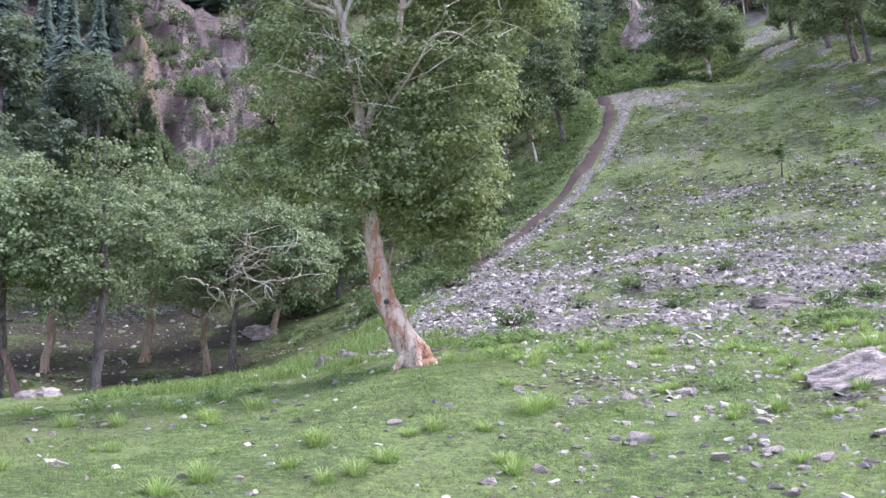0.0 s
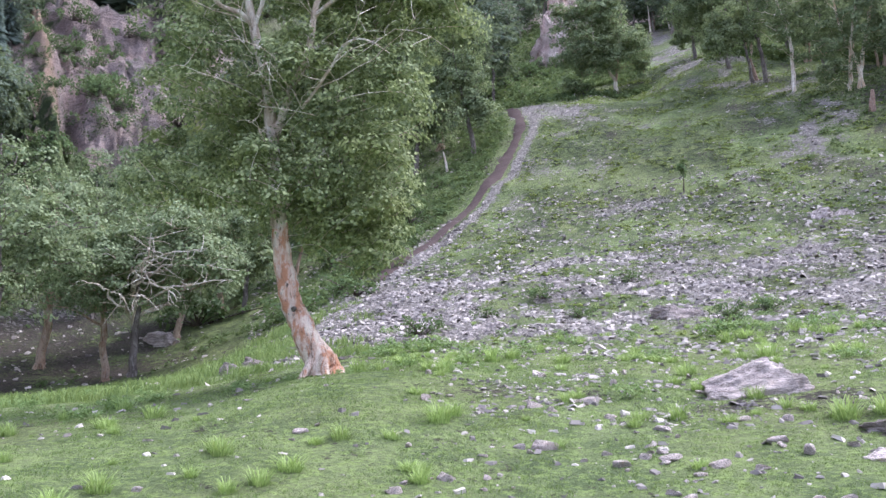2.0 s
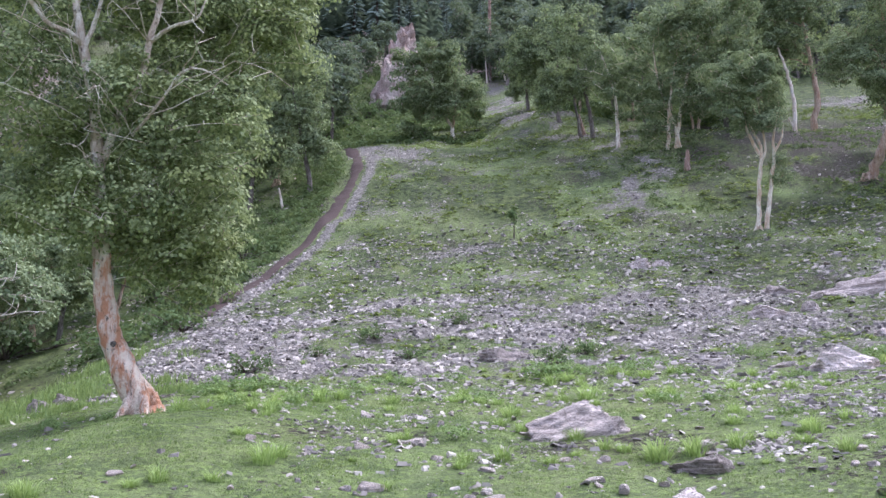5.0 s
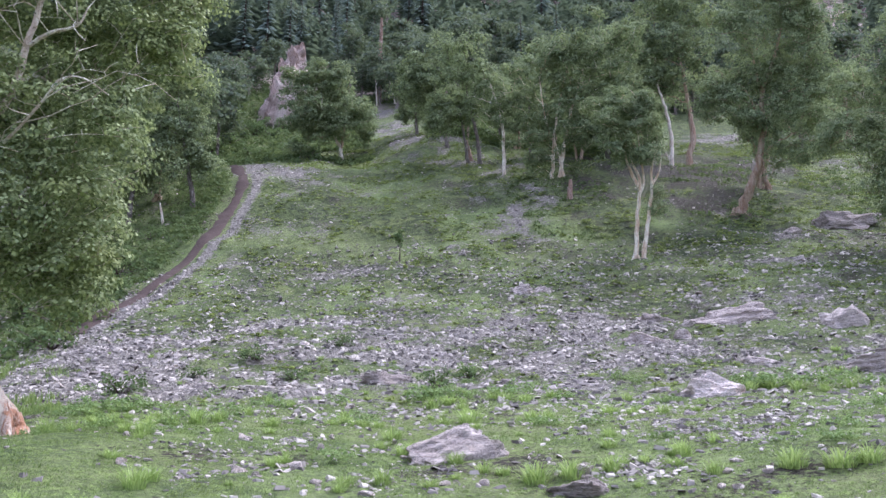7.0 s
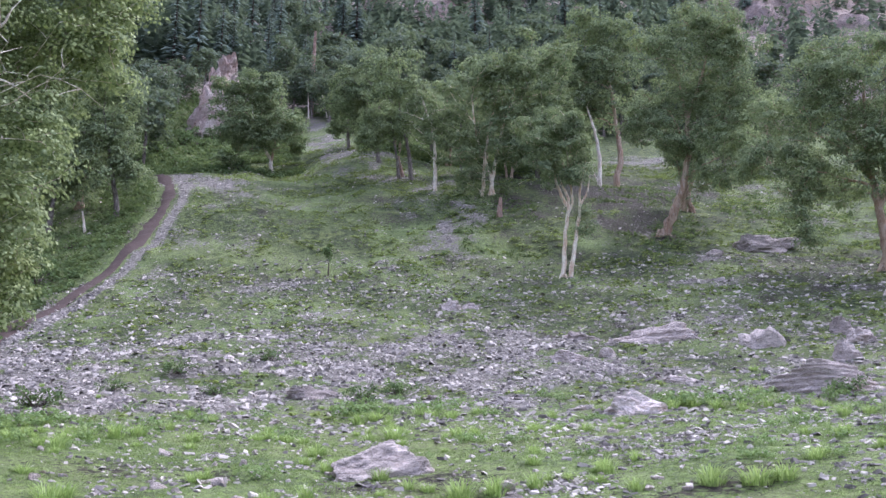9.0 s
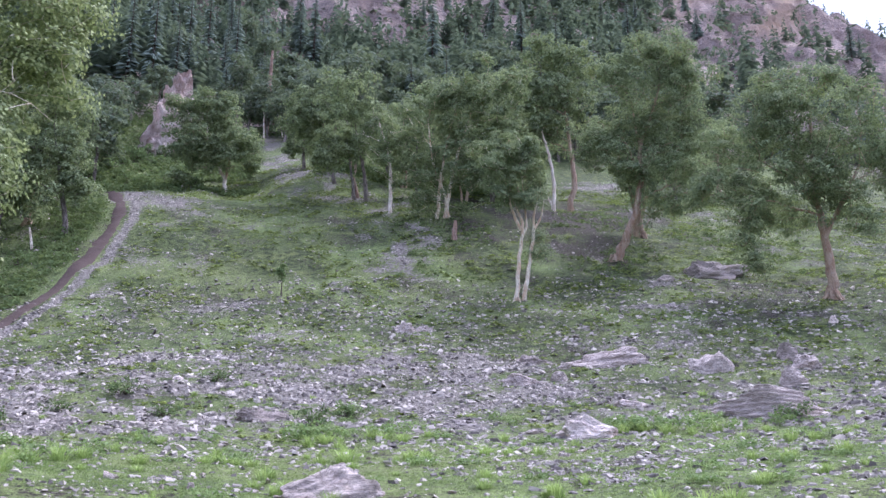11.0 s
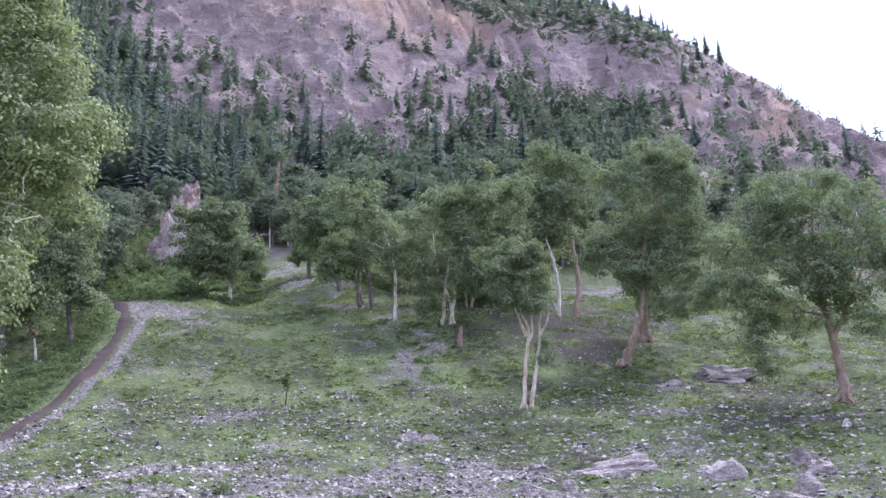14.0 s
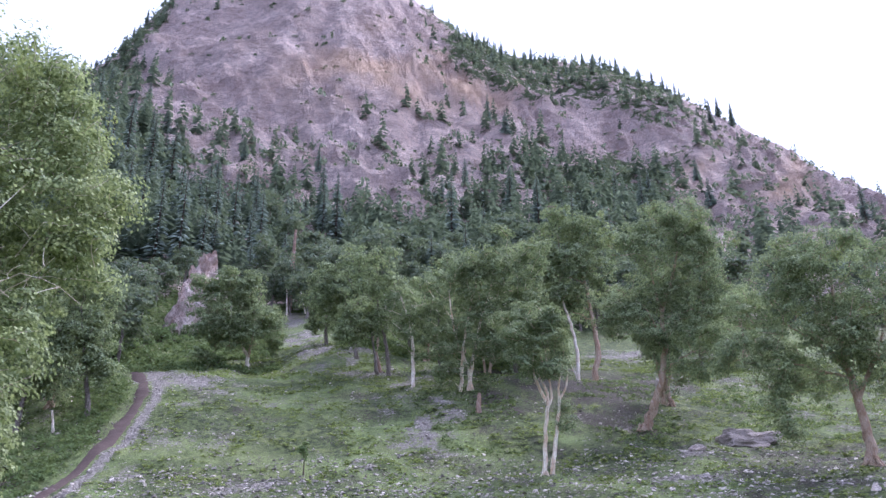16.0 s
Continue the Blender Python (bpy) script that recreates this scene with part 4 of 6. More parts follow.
    own_birch("bushy dark birch with several pale stems", 30.36, 71.2, 26,
              [(-1.1, 9.2, 2.0, 1.5), (1.2, 9.8, 2.1, 1.6), (3.8, 10.7, 2.2, 1.9), (4.7, 8.2, 1.8, 2.0), (-1.7, 6.3, 1.7, 2.1), (0.8, 6.2, 2.2, 2.4), (-1.4, 3.1, 1.5, 1.8), (1.5, 2.6, 1.4, 1.6), (2.7, 4.2, 1.5, 1.8), (-1.5, 0.9, 1.1, 0.9), (3.6, 5.6, 1.6, 1.6), (2.2, 1.4, 1.0, 0.9)],
              [([(-0.54, -0.3), (-0.41, 2.34), (-0.03, 5.21), (0.74, 8.68)], 0.18, 0.05), ([(-0.01, -0.3), (0.4, 2.32), (1.12, 5.68), (2.15, 9.16)], 0.18, 0.05), ([(0.43, -0.4), (0.03, 1.86), (-0.95, 4.74), (-1.37, 8.22)], 0.15, 0.05)], BARK_CREAM, clumps=470, per=66, leaf=0.17, spread=0.54)
    own_birch("thin grey-leaved birch with a white stem", 26.86, 72.4, 27, [(-1.1, 7.2, 1.5, 1.4), (0.5, 6.5, 1.1, 1.4), (-0.3, 4.5, 1.3, 1.0), (-2.2, 6.3, 0.8, 1.1), (0.3, 2.6, 0.8, 0.8)],
              [([(0.0, -0.3), (0.08, 2.13), (-0.12, 4.57), (-0.74, 7.07), (-1.27, 8.6)], 0.16, 0.07)], BARK_PALE, clumps=120, per=44, leaf=0.15, spread=0.45)
    own_birch("round birch with a dense green crown over dark stems", 25.42, 77.4, 28, [(-2.0, 5.3, 2.1, 1.8), (0.0, 4.6, 1.6, 1.4), (-2.6, 3.6, 1.7, 1.2), (-1.2, 8.4, 2.4, 1.9), (0.4, 6.8, 1.7, 1.6)],
              [([(0.0, -0.3), (-0.34, 2.54), (-0.98, 5.43), (-1.39, 8.15)], 0.2, 0.05), ([(-1.08, 0.2), (-1.41, 2.27), (-1.81, 4.89)], 0.16, 0.05)], BARK_GREY, clumps=250, per=60, leaf=0.18, spread=0.56)
    own_birch("round green birch on the shoulder of the fan", 23.31, 83.4, 33, [(-0.9, 7.8, 2.5, 2.0), (-2.8, 6.3, 1.8, 2.0), (-1.8, 4.2, 1.8, 1.8), (0.8, 6.0, 1.6, 2.1)],
              [([(0.0, -0.3), (-0.45, 2.49), (-0.91, 5.35), (-1.15, 7.69)], 0.22, 0.05)], BARK_GREY, clumps=250, per=58, leaf=0.19, spread=0.6)
    own_birch("low bushy birch at the head of the scree", 21.33, 97.5, 34, [(0.1, 4.8, 2.1, 2.2), (-0.8, 2.6, 1.3, 1.1), (1.3, 2.4, 1.2, 1.1)],
              [([(0.0, -0.3), (-0.16, 2.28), (-0.1, 5.32)], 0.22, 0.06)], BARK_GREY, clumps=150, per=50, leaf=0.21, spread=0.6)
    own_birch("round leaning birch with a pale forked foot beside the gully", 16.58, 91.9, 35,
              [(-2.2, 9.0, 2.2, 1.7), (-4.6, 7.3, 1.7, 1.9), (0.3, 7.5, 2.3, 2.4), (-2.6, 5.6, 2.6, 2.6), (1.1, 4.7, 1.9, 2.2), (-4.3, 3.5, 1.7, 2.2), (-1.4, 3.3, 2.2, 1.5), (-4.2, 1.3, 1.3, 0.9), (2.2, 3.0, 1.0, 1.1)],
              [([(0.0, -0.3), (-0.29, 1.47), (-0.89, 2.63), (-2.15, 5.61), (-2.43, 8.73)], 0.24, 0.06), ([(-0.21, 1.17), (0.07, 3.3), (0.34, 6.42)], 0.16, 0.05)], BARK_PALE, clumps=430, per=56, leaf=0.21, spread=0.62, thin=BARK_TAN)
    own_birch("tall dark birch beside the track in the gully", 7.7, 71.0, 36,
              [(-1.8, 9.6, 1.7, 1.3), (-0.2, 7.5, 1.3, 1.9), (-2.8, 8.2, 1.7, 1.9), (-4.0, 5.6, 1.6, 1.8), (-1.1, 4.9, 1.8, 1.9), (-2.4, 3.2, 1.8, 1.4), (0.1, 2.8, 1.3, 1.0), (-3.9, 3.5, 1.1, 1.3)],
              [([(-0.08, -0.3), (-0.43, 1.73), (-1.08, 4.75), (-1.74, 7.86)], 0.22, 0.06)], BARK_GREY, clumps=330, per=60, leaf=0.17, spread=0.54)
    # pattern trees, then copies of them
    protos = []
    specs = [("round birch with a dense green crown", 8.6, 0.20, [(0, 0, 5.4, 3.0, 2.8, 2.3), (-1.9, 0.3, 4.2, 1.9, 1.8, 1.6), (1.9, -0.2, 4.3, 2.0, 1.8, 1.6), (0.2, 0, 7.3, 2.0, 1.9, 1.3), (0.3, 0.8, 3.4, 2.0, 1.6, 1.2)], BARK_GREY, 0.0),
             ("bushy birch with several pale stems", 8.8, 0.17, [(0.2, 0, 5.4, 2.7, 2.5, 2.5), (-1.7, 0, 6.0, 1.9, 1.8, 1.7), (1.9, 0, 4.6, 1.8, 1.8, 1.7), (0.4, 0, 7.7, 1.9, 1.8, 1.2), (-0.9, 0, 3.2, 1.6, 1.6, 1.2), (1.0, 0.5, 2.9, 1.3, 1.3, 0.9)], BARK_TAN, 0.06),
             ("tall ragged birch with a crooked cream stem", 10.6, 0.19, [(-0.4, 0, 7.4, 2.2, 2.1, 2.2), (1.4, 0.2, 6.2, 1.6, 1.5, 1.5), (-2.0, 0, 5.6, 1.5, 1.5, 1.4), (0.2, 0, 9.6, 1.5, 1.5, 1.2), (1.9, 0.2, 4.0, 1.2, 1.2, 1.2), (-1.4, 0.4, 3.7, 1.2, 1.2, 0.9), (-0.4, -0.8, 4.4, 1.2, 0.8, 1.2)], BARK_TAN, -0.05)]
    firsts = [(33.4, 86.0, 1.2, 0.0), (5.6, 76.0, 1.1, 130.0), (29.0, 92.0, 1.1, 0.0)]
    for k, ((label, h, r0, lobes, bark, lean), (az, r, s, turn)) in enumerate(zip(specs, firsts)):
        t = thing("birch_tree", label, "tree", "birches on the slope", spot(az, r, 0.12), turn - az, s)
        stems = [straight(h, r0, lean, 0.2)]
        if k:
            stems += [straight(h * 0.9, r0 * 0.75, -0.14, -0.3, y=0.5)]
        stems_and_crown(t, 30 + k, stems, lobes, bark, LEAF_SLOPE, clumps=220, per=36, leaf=0.22, spread=0.55, limbs=7)
        protos.append(t)
    grove = [(1, 27.6, 88, 1.0, 250), (1, 31.8, 83, 0.95, 20), (1, 33.0, 94, 1.2, 170), (1, 24.6, 91, 0.9, 60), (1, 35.4, 83, 0.95, 330), (0, 28.6, 80, 0.8, 200), (1, 30.2, 98, 1.2, 40), (0, 35.6, 92, 1.3, 120), (0, 26.6, 98, 0.9, 20), (0, 44.9, 96, 1.0, 230), (1, 47.6, 100, 1.0, 70),
             (0, 5.0, 79, 1.05, 100), (0, 3.2, 84, 1.25, 220), (2, 0.6, 78, 1.2, 300), (0, -2.5, 70, 1.1, 35), (1, -5.4, 64, 1.0, 150), (0, -8.0, 66, 1.05, 260), (1, -3.6, 56, 0.75, 210), (0, 1.8, 66, 0.85, 75), (0, -6.4, 52, 0.7, 20), (1, -1.0, 62, 0.85, 110), (0, 3.9, 72, 0.95, 10)]
    for k, az, r, s, turn in grove:
        copy_thing(protos[k], Matrix.Translation(spot(az, r, 0.15)) @ Matrix.Rotation(radians(turn), 4, "Z") @ Matrix.Scale(s, 4) @ Matrix.Scale(1 / protos[k].scale[0], 4))


def left_wood():
    """Broadleaf trees at the far edge of the meadow."""
    specs = [("leafy tree with a rough grey trunk and pale leaf tips", 10.0, 0.22, [(0.2, 0, 6.6, 3.1, 2.8, 2.6), (-1.8, 0, 6.2, 2.0, 2.0, 1.8), (2.0, 0, 6.4, 2.1, 2.0, 1.8), (0, 0, 4.2, 2.6, 2.4, 1.2), (0.4, 0, 8.8, 1.9, 1.8, 1.3), (-1.6, 0.4, 4.6, 1.8, 1.7, 1.3)], BARK_GREY, -0.03),
             ("leafy tree with a reddish splintered trunk", 9.0, 0.2, [(0, 0, 6.0, 3.0, 2.7, 2.3), (-1.9, 0, 5.2, 1.8, 1.8, 1.5), (2.1, 0, 5.0, 2.0, 1.8, 1.5), (0.3, 0, 8.0, 1.7, 1.7, 1.2), (0.2, 0, 4.0, 1.8, 1.8, 0.8)], BARK_TAN, 0.02),
             ("spreading tree with bare twisted pale branches", 7.6, 0.17, [(0.6, 0, 5.2, 2.6, 2.4, 1.8), (2.6, 0, 4.6, 1.9, 1.8, 1.4), (-1.4, 0, 4.6, 1.8, 1.8, 1.4), (1.0, 0, 6.6, 1.8, 1.7, 1.1), (2.2, 0, 3.2, 1.2, 1.3, 0.8)], BARK_GREY, -0.05)]
    firsts = [(-20.1, 38.8, 1.0, 0), (-17.5, 49.0, 1.08, 0), (-12.6, 43.8, 1.05, 0)]
    protos = []
    for k, ((label, h, r0, lobes, bark, lean), (az, r, s, turn)) in enumerate(zip(specs, firsts)):
        t = thing("broadleaf_tree", label, "tree", "trees at the meadow edge", spot(az, r, 0.12), turn - az, s)
        stems_and_crown(t, 50 + k, [straight(h, r0, lean, 0.25)], lobes, bark, LEAF_LEFT, clumps=270, per=54, leaf=0.145, spread=0.50, limbs=14 if k == 2 else 9, twig=0.02, thin=BARK_PALE if k == 2 else None)
        root_flare(t, r0 * 1.2, 60 + k, bark)
        protos.append(t)
    # crooked bare boughs that hang out of the spreading tree
    rng = np.random.default_rng(66)
    for k in range(13):
        z = rng.uniform(2.0, 4.6)
        a = np.array([-0.05 * z, 0, z])
        tip = np.array([rng.uniform(-2.2, 4.6), rng.uniform(-3.2, -1.9), z + rng.uniform(-0.9, 1.3)])
        path = bezier(a, (a + tip) / 2 + np.array([0, -0.6, rng.uniform(0.1, 1.1)]), tip, 12)
        path[3:] += np.cumsum(rng.normal(size=(9, 3)) * 0.09, axis=0)
        v, f = tube(path, np.linspace(0.055, 0.014, 12), 6)
        pieces = [(v, f)]
        for _ in range(5):
            b = path[rng.integers(4, 11)]
            end = b + rng.normal(size=3) * np.array([0.6, 0.3, 0.5])
            pieces.append(tube(bezier(b, (b + end) / 2 + rng.normal(size=3) * 0.15, end, 6), np.linspace(0.022, 0.008, 6), 5))
        v, f = joined(pieces)
        part("bough", mesh_of("bough", v, f, BARK_PALE), protos[2], "bare pale crooked bough")
    for k, az, r, s, turn in [(0, -25.2, 41, 1.0, 130), (1, -22.8, 48, 0.95, 60), (1, -14.0, 44.5, 0.82, 200), (1, -10.2, 50, 0.85, 20), (0, -27.5, 52, 0.9, 80), (1, -7.8, 54, 0.85, 280), (0, -15.0, 58, 1.0, 10), (2, -20.5, 60, 0.95, 110), (0, -24.5, 64, 0.9, 240), (1, -11.5, 62, 1.0, 330)]:
        copy_thing(protos[k], Matrix.Translation(spot(az, r, 0.12)) @ Matrix.Rotation(radians(turn), 4, "Z") @ Matrix.Scale(s / protos[k].scale[0], 4))


def conifer_parts(root, seed, h, spread, tiers, per):
    """A fir: bare lower trunk and drooping sprays in ragged tiers."""
    rng = np.random.default_rng(seed)
    v, f = tube([(0, 0, -0.5), (0, 0, h * 0.4), (0, 0, h * 0.98)], [h * 0.018, h * 0.012, 0.02], 6)
    part("trunk", mesh_of("trunk", v, f, BARK_DARK), root)
    verts, faces, at = [], [], 0
    for k in range(tiers):
        u = (k + rng.uniform(-0.3, 0.3)) / tiers
        z = h * (0.10 + 0.90 * u)
        reach = spread * (1 - u) ** 0.85 * rng.uniform(0.75, 1.15) + 0.12
        for j in range(per):
            a = rng.uniform(0, 2 * math.pi)
            ln = reach * rng.uniform(0.55, 1.12)
            out, side = np.array([math.cos(a), math.sin(a), 0]), np.array([-math.sin(a), math.cos(a), 0])
            w, drop = ln * rng.uniform(0.10, 0.20) * (0.55 if per > 12 else 1.0), ln * rng.uniform(0.25, 0.65)
            p0 = np.array([0, 0, z])
            p = [p0, p0 + out * ln * 0.5 + side * w + np.array([0, 0, -drop * 0.35 - w * 0.5]), p0 + out * ln * 0.55 + np.array([0, 0, -drop * 0.25 + 0.05]),
                 p0 + out * ln * 0.5 - side * w + np.array([0, 0, -drop * 0.35 - w * 0.5]), p0 + out * ln + np.array([0, 0, -drop])]
            verts += p
            faces += [(at, at + 1, at + 2), (at, at + 2, at + 3), (at + 1, at + 4, at + 2), (at + 2, at + 4, at + 3)]
            at += 5
    part("foliage", mesh_of("foliage", np.array(verts), np.array(faces), NEEDLES_HAZED, False), root, kind="stuff")
    return root


def fir_woods():
    """Firs on the steep ground behind: pattern trees copied over the mountainside."""
    rng = np.random.default_rng(77)
    protos = []
    for k, (h, s, tiers, per, az, r) in enumerate([(16, 2.9, 60, 34, -22.6, 101), (13, 2.1, 28, 11, 20.7, 190), (11, 2.3, 24, 11, 14.0, 196), (16, 2.3, 32, 11, 16.1, 205)]):
        t = thing("fir_tree", "dark green fir with ragged drooping tiers on the mountainside", "tree", "firs on the mountainside", spot(az, r, 0.6), 40 * k)
        protos.append(conifer_parts(t, 80 + k, h, s, tiers, per))
    spots = [(-25.4, 104), (-24.0, 112), (-21.0, 108), (-26.5, 120), (-23.4, 122), (-20.4, 120), (11.7, 190), (13.0, 205), (12.4, 176), (15.2, 188), (14.8, 172), (10.4, 186), (9.0, 196), (17.4, 196), (21.6, 188), (10.0, 170), (16.6, 178), (7.4, 200), (6.0, 190), (13.6, 168), (11.2, 166), (18.2, 186), (20.6, 194), (12.8, 192), (15.9, 166), (9.4, 180), (36.0, 176), (29.5, 184), (33.0, 190), (40.2, 172)]
    spots += list(zip(*wood_spots(rng, 240, 140, 300)))
    # a fringe on the ridge line
    spots += [(30.5 + 0.55 * k + rng.uniform(-1.3, 1.3), rng.uniform(370, 425)) for k in range(36)]
    spots += [(-0.5 + 0.45 * k + rng.uniform(-0.3, 0.3), rng.uniform(360, 425)) for k in range(18)]
    for k, (az, r) in enumerate(spots):
        s = rng.uniform(1.15, 1.6) if 5 < k < 30 else rng.uniform(0.65, 1.25) * (0.75 if r > 300 else 1.0)
        copy_thing(protos[0 if r < 140 else int(rng.integers(1, 4))], Matrix.Translation(spot(az, r, 0.8)) @ Matrix.Rotation(rng.uniform(0, 6.28), 4, "Z") @ Matrix.Diagonal((s * rng.uniform(0.85, 1.2), s, s, 1)))


def hill_woods():
    """Broadleaf trees between the scree fan and the firs, and dark thickets beside the gully."""
    rng = np.random.default_rng(99)
    specs = [("rounded dark green broadleaf tree on the hillside", 10.0, [(0, 0, 6.2, 3.2, 3.0, 2.6), (-1.8, 0.6, 4.6, 2.0, 2.0, 1.7), (1.8, -0.4, 4.8, 2.1, 2.0, 1.7), (0.3, 0, 8.2, 2.0, 2.0, 1.5)]),
             ("broad light green tree on the hillside", 9.0, [(0.2, 0.2, 5.4, 3.0, 3.0, 2.3), (-2.0, 0, 5.6, 1.9, 1.9, 1.7), (2.2, 0.3, 4.4, 2.0, 2.0, 1.6), (0, 0, 3.2, 2.4, 2.3, 1.3), (0.6, 0, 7.4, 1.8, 1.8, 1.2)]),
             ("tall leafy tree on the hillside", 12.0, [(0, 0, 8.2, 2.5, 2.4, 3.0), (-1.0, 0.5, 5.6, 2.1, 2.0, 1.8), (1.2, -0.3, 6.0, 2.0, 1.9, 1.7), (0.1, 0, 10.8, 1.5, 1.5, 1.2)])]
    protos = []
    for k, ((label, h, lobes), (az, r)) in enumerate(zip(specs, [(26.8, 128), (30.0, 134), (16.9, 138)])):
        t = thing("broadleaf_tree", label, "tree", "trees on the hillside", spot(az, r, 0.3), -az)
        stems_and_crown(t, 90 + k, [straight(h, 0.22, 0.02, 0.3)], lobes, BARK_GREY, LEAF_HILL, clumps=105, per=20, leaf=0.38, spread=0.85, limbs=3, twig=0.03, sides=6)
        protos.append(t)
    spots = [(24.2, 132, 1.2), (21.8, 128, 1.1), (33.0, 130, 1.1), (17.6, 128, 0.9), (20.0, 134, 1.1), (10.6, 126, 0.8), (12.0, 132, 0.8), (8.6, 118, 0.9), (6.4, 100, 0.9), (4.6, 92, 1.0), (2.2, 96, 1.1), (6.8, 112, 1.0), (0.0, 92, 1.0), (-2.0, 84, 1.0), (-4.2, 80, 0.9), (2.0, 110, 1.1), (4.4, 120, 1.1), (3.4, 88, 1.0), (5.4, 86, 0.9), (7.6, 92, 0.9), (8.8, 97, 0.8), (5.0, 104, 1.1), (7.4, 106, 1.0), (2.8, 102, 1.1), (9.6, 110, 0.8), (-1.0, 104, 1.1), (-6.5, 82, 0.9), (-9.0, 80, 0.8), (-25.5, 78, 0.9), (-27.5, 84, 1.0), (-23.0, 86, 0.8)]
    while len(spots) < 185:
        az, r = rng.uniform(-30, 60), rng.uniform(86, 185)
        if az < 5:
            want = 0.7 * (0.08 if -20 < az < -10 and r < 130 else 1)
        elif az < 18:
            want = 0.45 if r > 138 else 0.0
        elif az < 45:
            want = 1.0 if 118 < r < 172 else 0.2 if r > 112 else 0.0
        else:
            want = (0.5 if az < 48 else 0.16) if r > 112 else 0.0
        if rng.random() < want:
            spots.append((az, r, rng.uniform(0.75, 1.3)))
    for az, r, s in spots:
        copy_thing(protos[int(rng.integers(3))], Matrix.Translation(spot(az, r, 0.4)) @ Matrix.Rotation(rng.uniform(0, 6.28), 4, "Z") @ Matrix.Diagonal((s * rng.uniform(0.95, 1.25), s * rng.uniform(0.95, 1.25), s, 1)))


def mountain_scrub():
    """Bushes and small trees all over the upper mountainside, too many to count."""
    rng = np.random.default_rng(909)
    n = 13000
    az, r = rng.uniform(-30, 62, n), np.exp(rng.uniform(math.log(185), math.log(430), n))
    x, y = r * np.sin(np.radians(az)), r * np.cos(np.radians(az))
    want = wooded(az, view_slope(x, y))
    keep = rng.random(n) < np.clip(want * 0.8, 0.10 + 0.2 * ramp(az, 34, 44), 0.8)
    x, y, want = x[keep], y[keep], want[keep]
    z = height(x, y)
    size = rng.uniform(0.6, 1.2, len(x)) * (1 + 0.9 * want)
    tall = np.where(rng.random(len(x)) < 0.35, 1.9, 0.9)
    v, f = leaves(rng, np.stack([x, y, z + size * 0.3 * tall], 1), size, 15, 1.0)
    c = np.repeat(np.stack([x, y, z], 1), 60, axis=0)
    v = c + (v - c) * np.stack([np.ones(len(c)), np.ones(len(c)), np.repeat(tall, 60)], 1)
    tagged(new("scrub", mesh_of("scrub", v, f, LEAF_FAR, False)), "dark green scrub and bushes scattered over the mountainside", "scrub", kind="stuff")


def far_firs():
    """The firs past the ones that stand singly: one thick wood on the mountain."""
    rng = np.random.default_rng(808)
    pieces = []
    spots = list(zip(*wood_spots(rng, 2300, 140, 430)))
    for az, r in spots:
        h = rng.uniform(7, 17) * (0.75 if r > 300 else 1)
        p = np.array(spot(az, r, 0.8))
        tiers, per = 11, 6
        u = np.repeat(np.arange(tiers) / tiers, per) + rng.uniform(-0.02, 0.02, tiers * per)
        a = rng.uniform(0, 6.28, tiers * per)
        ln = (h * 0.20 * (1 - u) ** 0.85 + 0.1) * rng.uniform(0.6, 1.2, tiers * per)
        out, side = np.stack([np.cos(a), np.sin(a), a * 0], 1), np.stack([-np.sin(a), np.cos(a), a * 0], 1)
        top = np.stack([u * 0, u * 0, h * (0.08 + 0.92 * u)], 1)
        w = (ln * 0.34)[:, None]
        drop = np.array([0, 0, -1.0]) * (ln * rng.uniform(0.3, 0.7, len(ln)))[:, None]
        v = np.stack([top, top + out * ln[:, None] * 0.55 + side * w + drop * 0.6, top + out * ln[:, None] + drop, top + out * ln[:, None] * 0.55 - side * w + drop * 0.6], 1).reshape(-1, 3) + p
        pieces.append((v, np.arange(len(v)).reshape(-1, 4)))
    v, f = joined(pieces)
    tagged(new("fir_wood", mesh_of("fir_wood", v, f, NEEDLES_HAZED, False)), "dense far wood of dark firs on the steep mountain", "wood", kind="stuff")


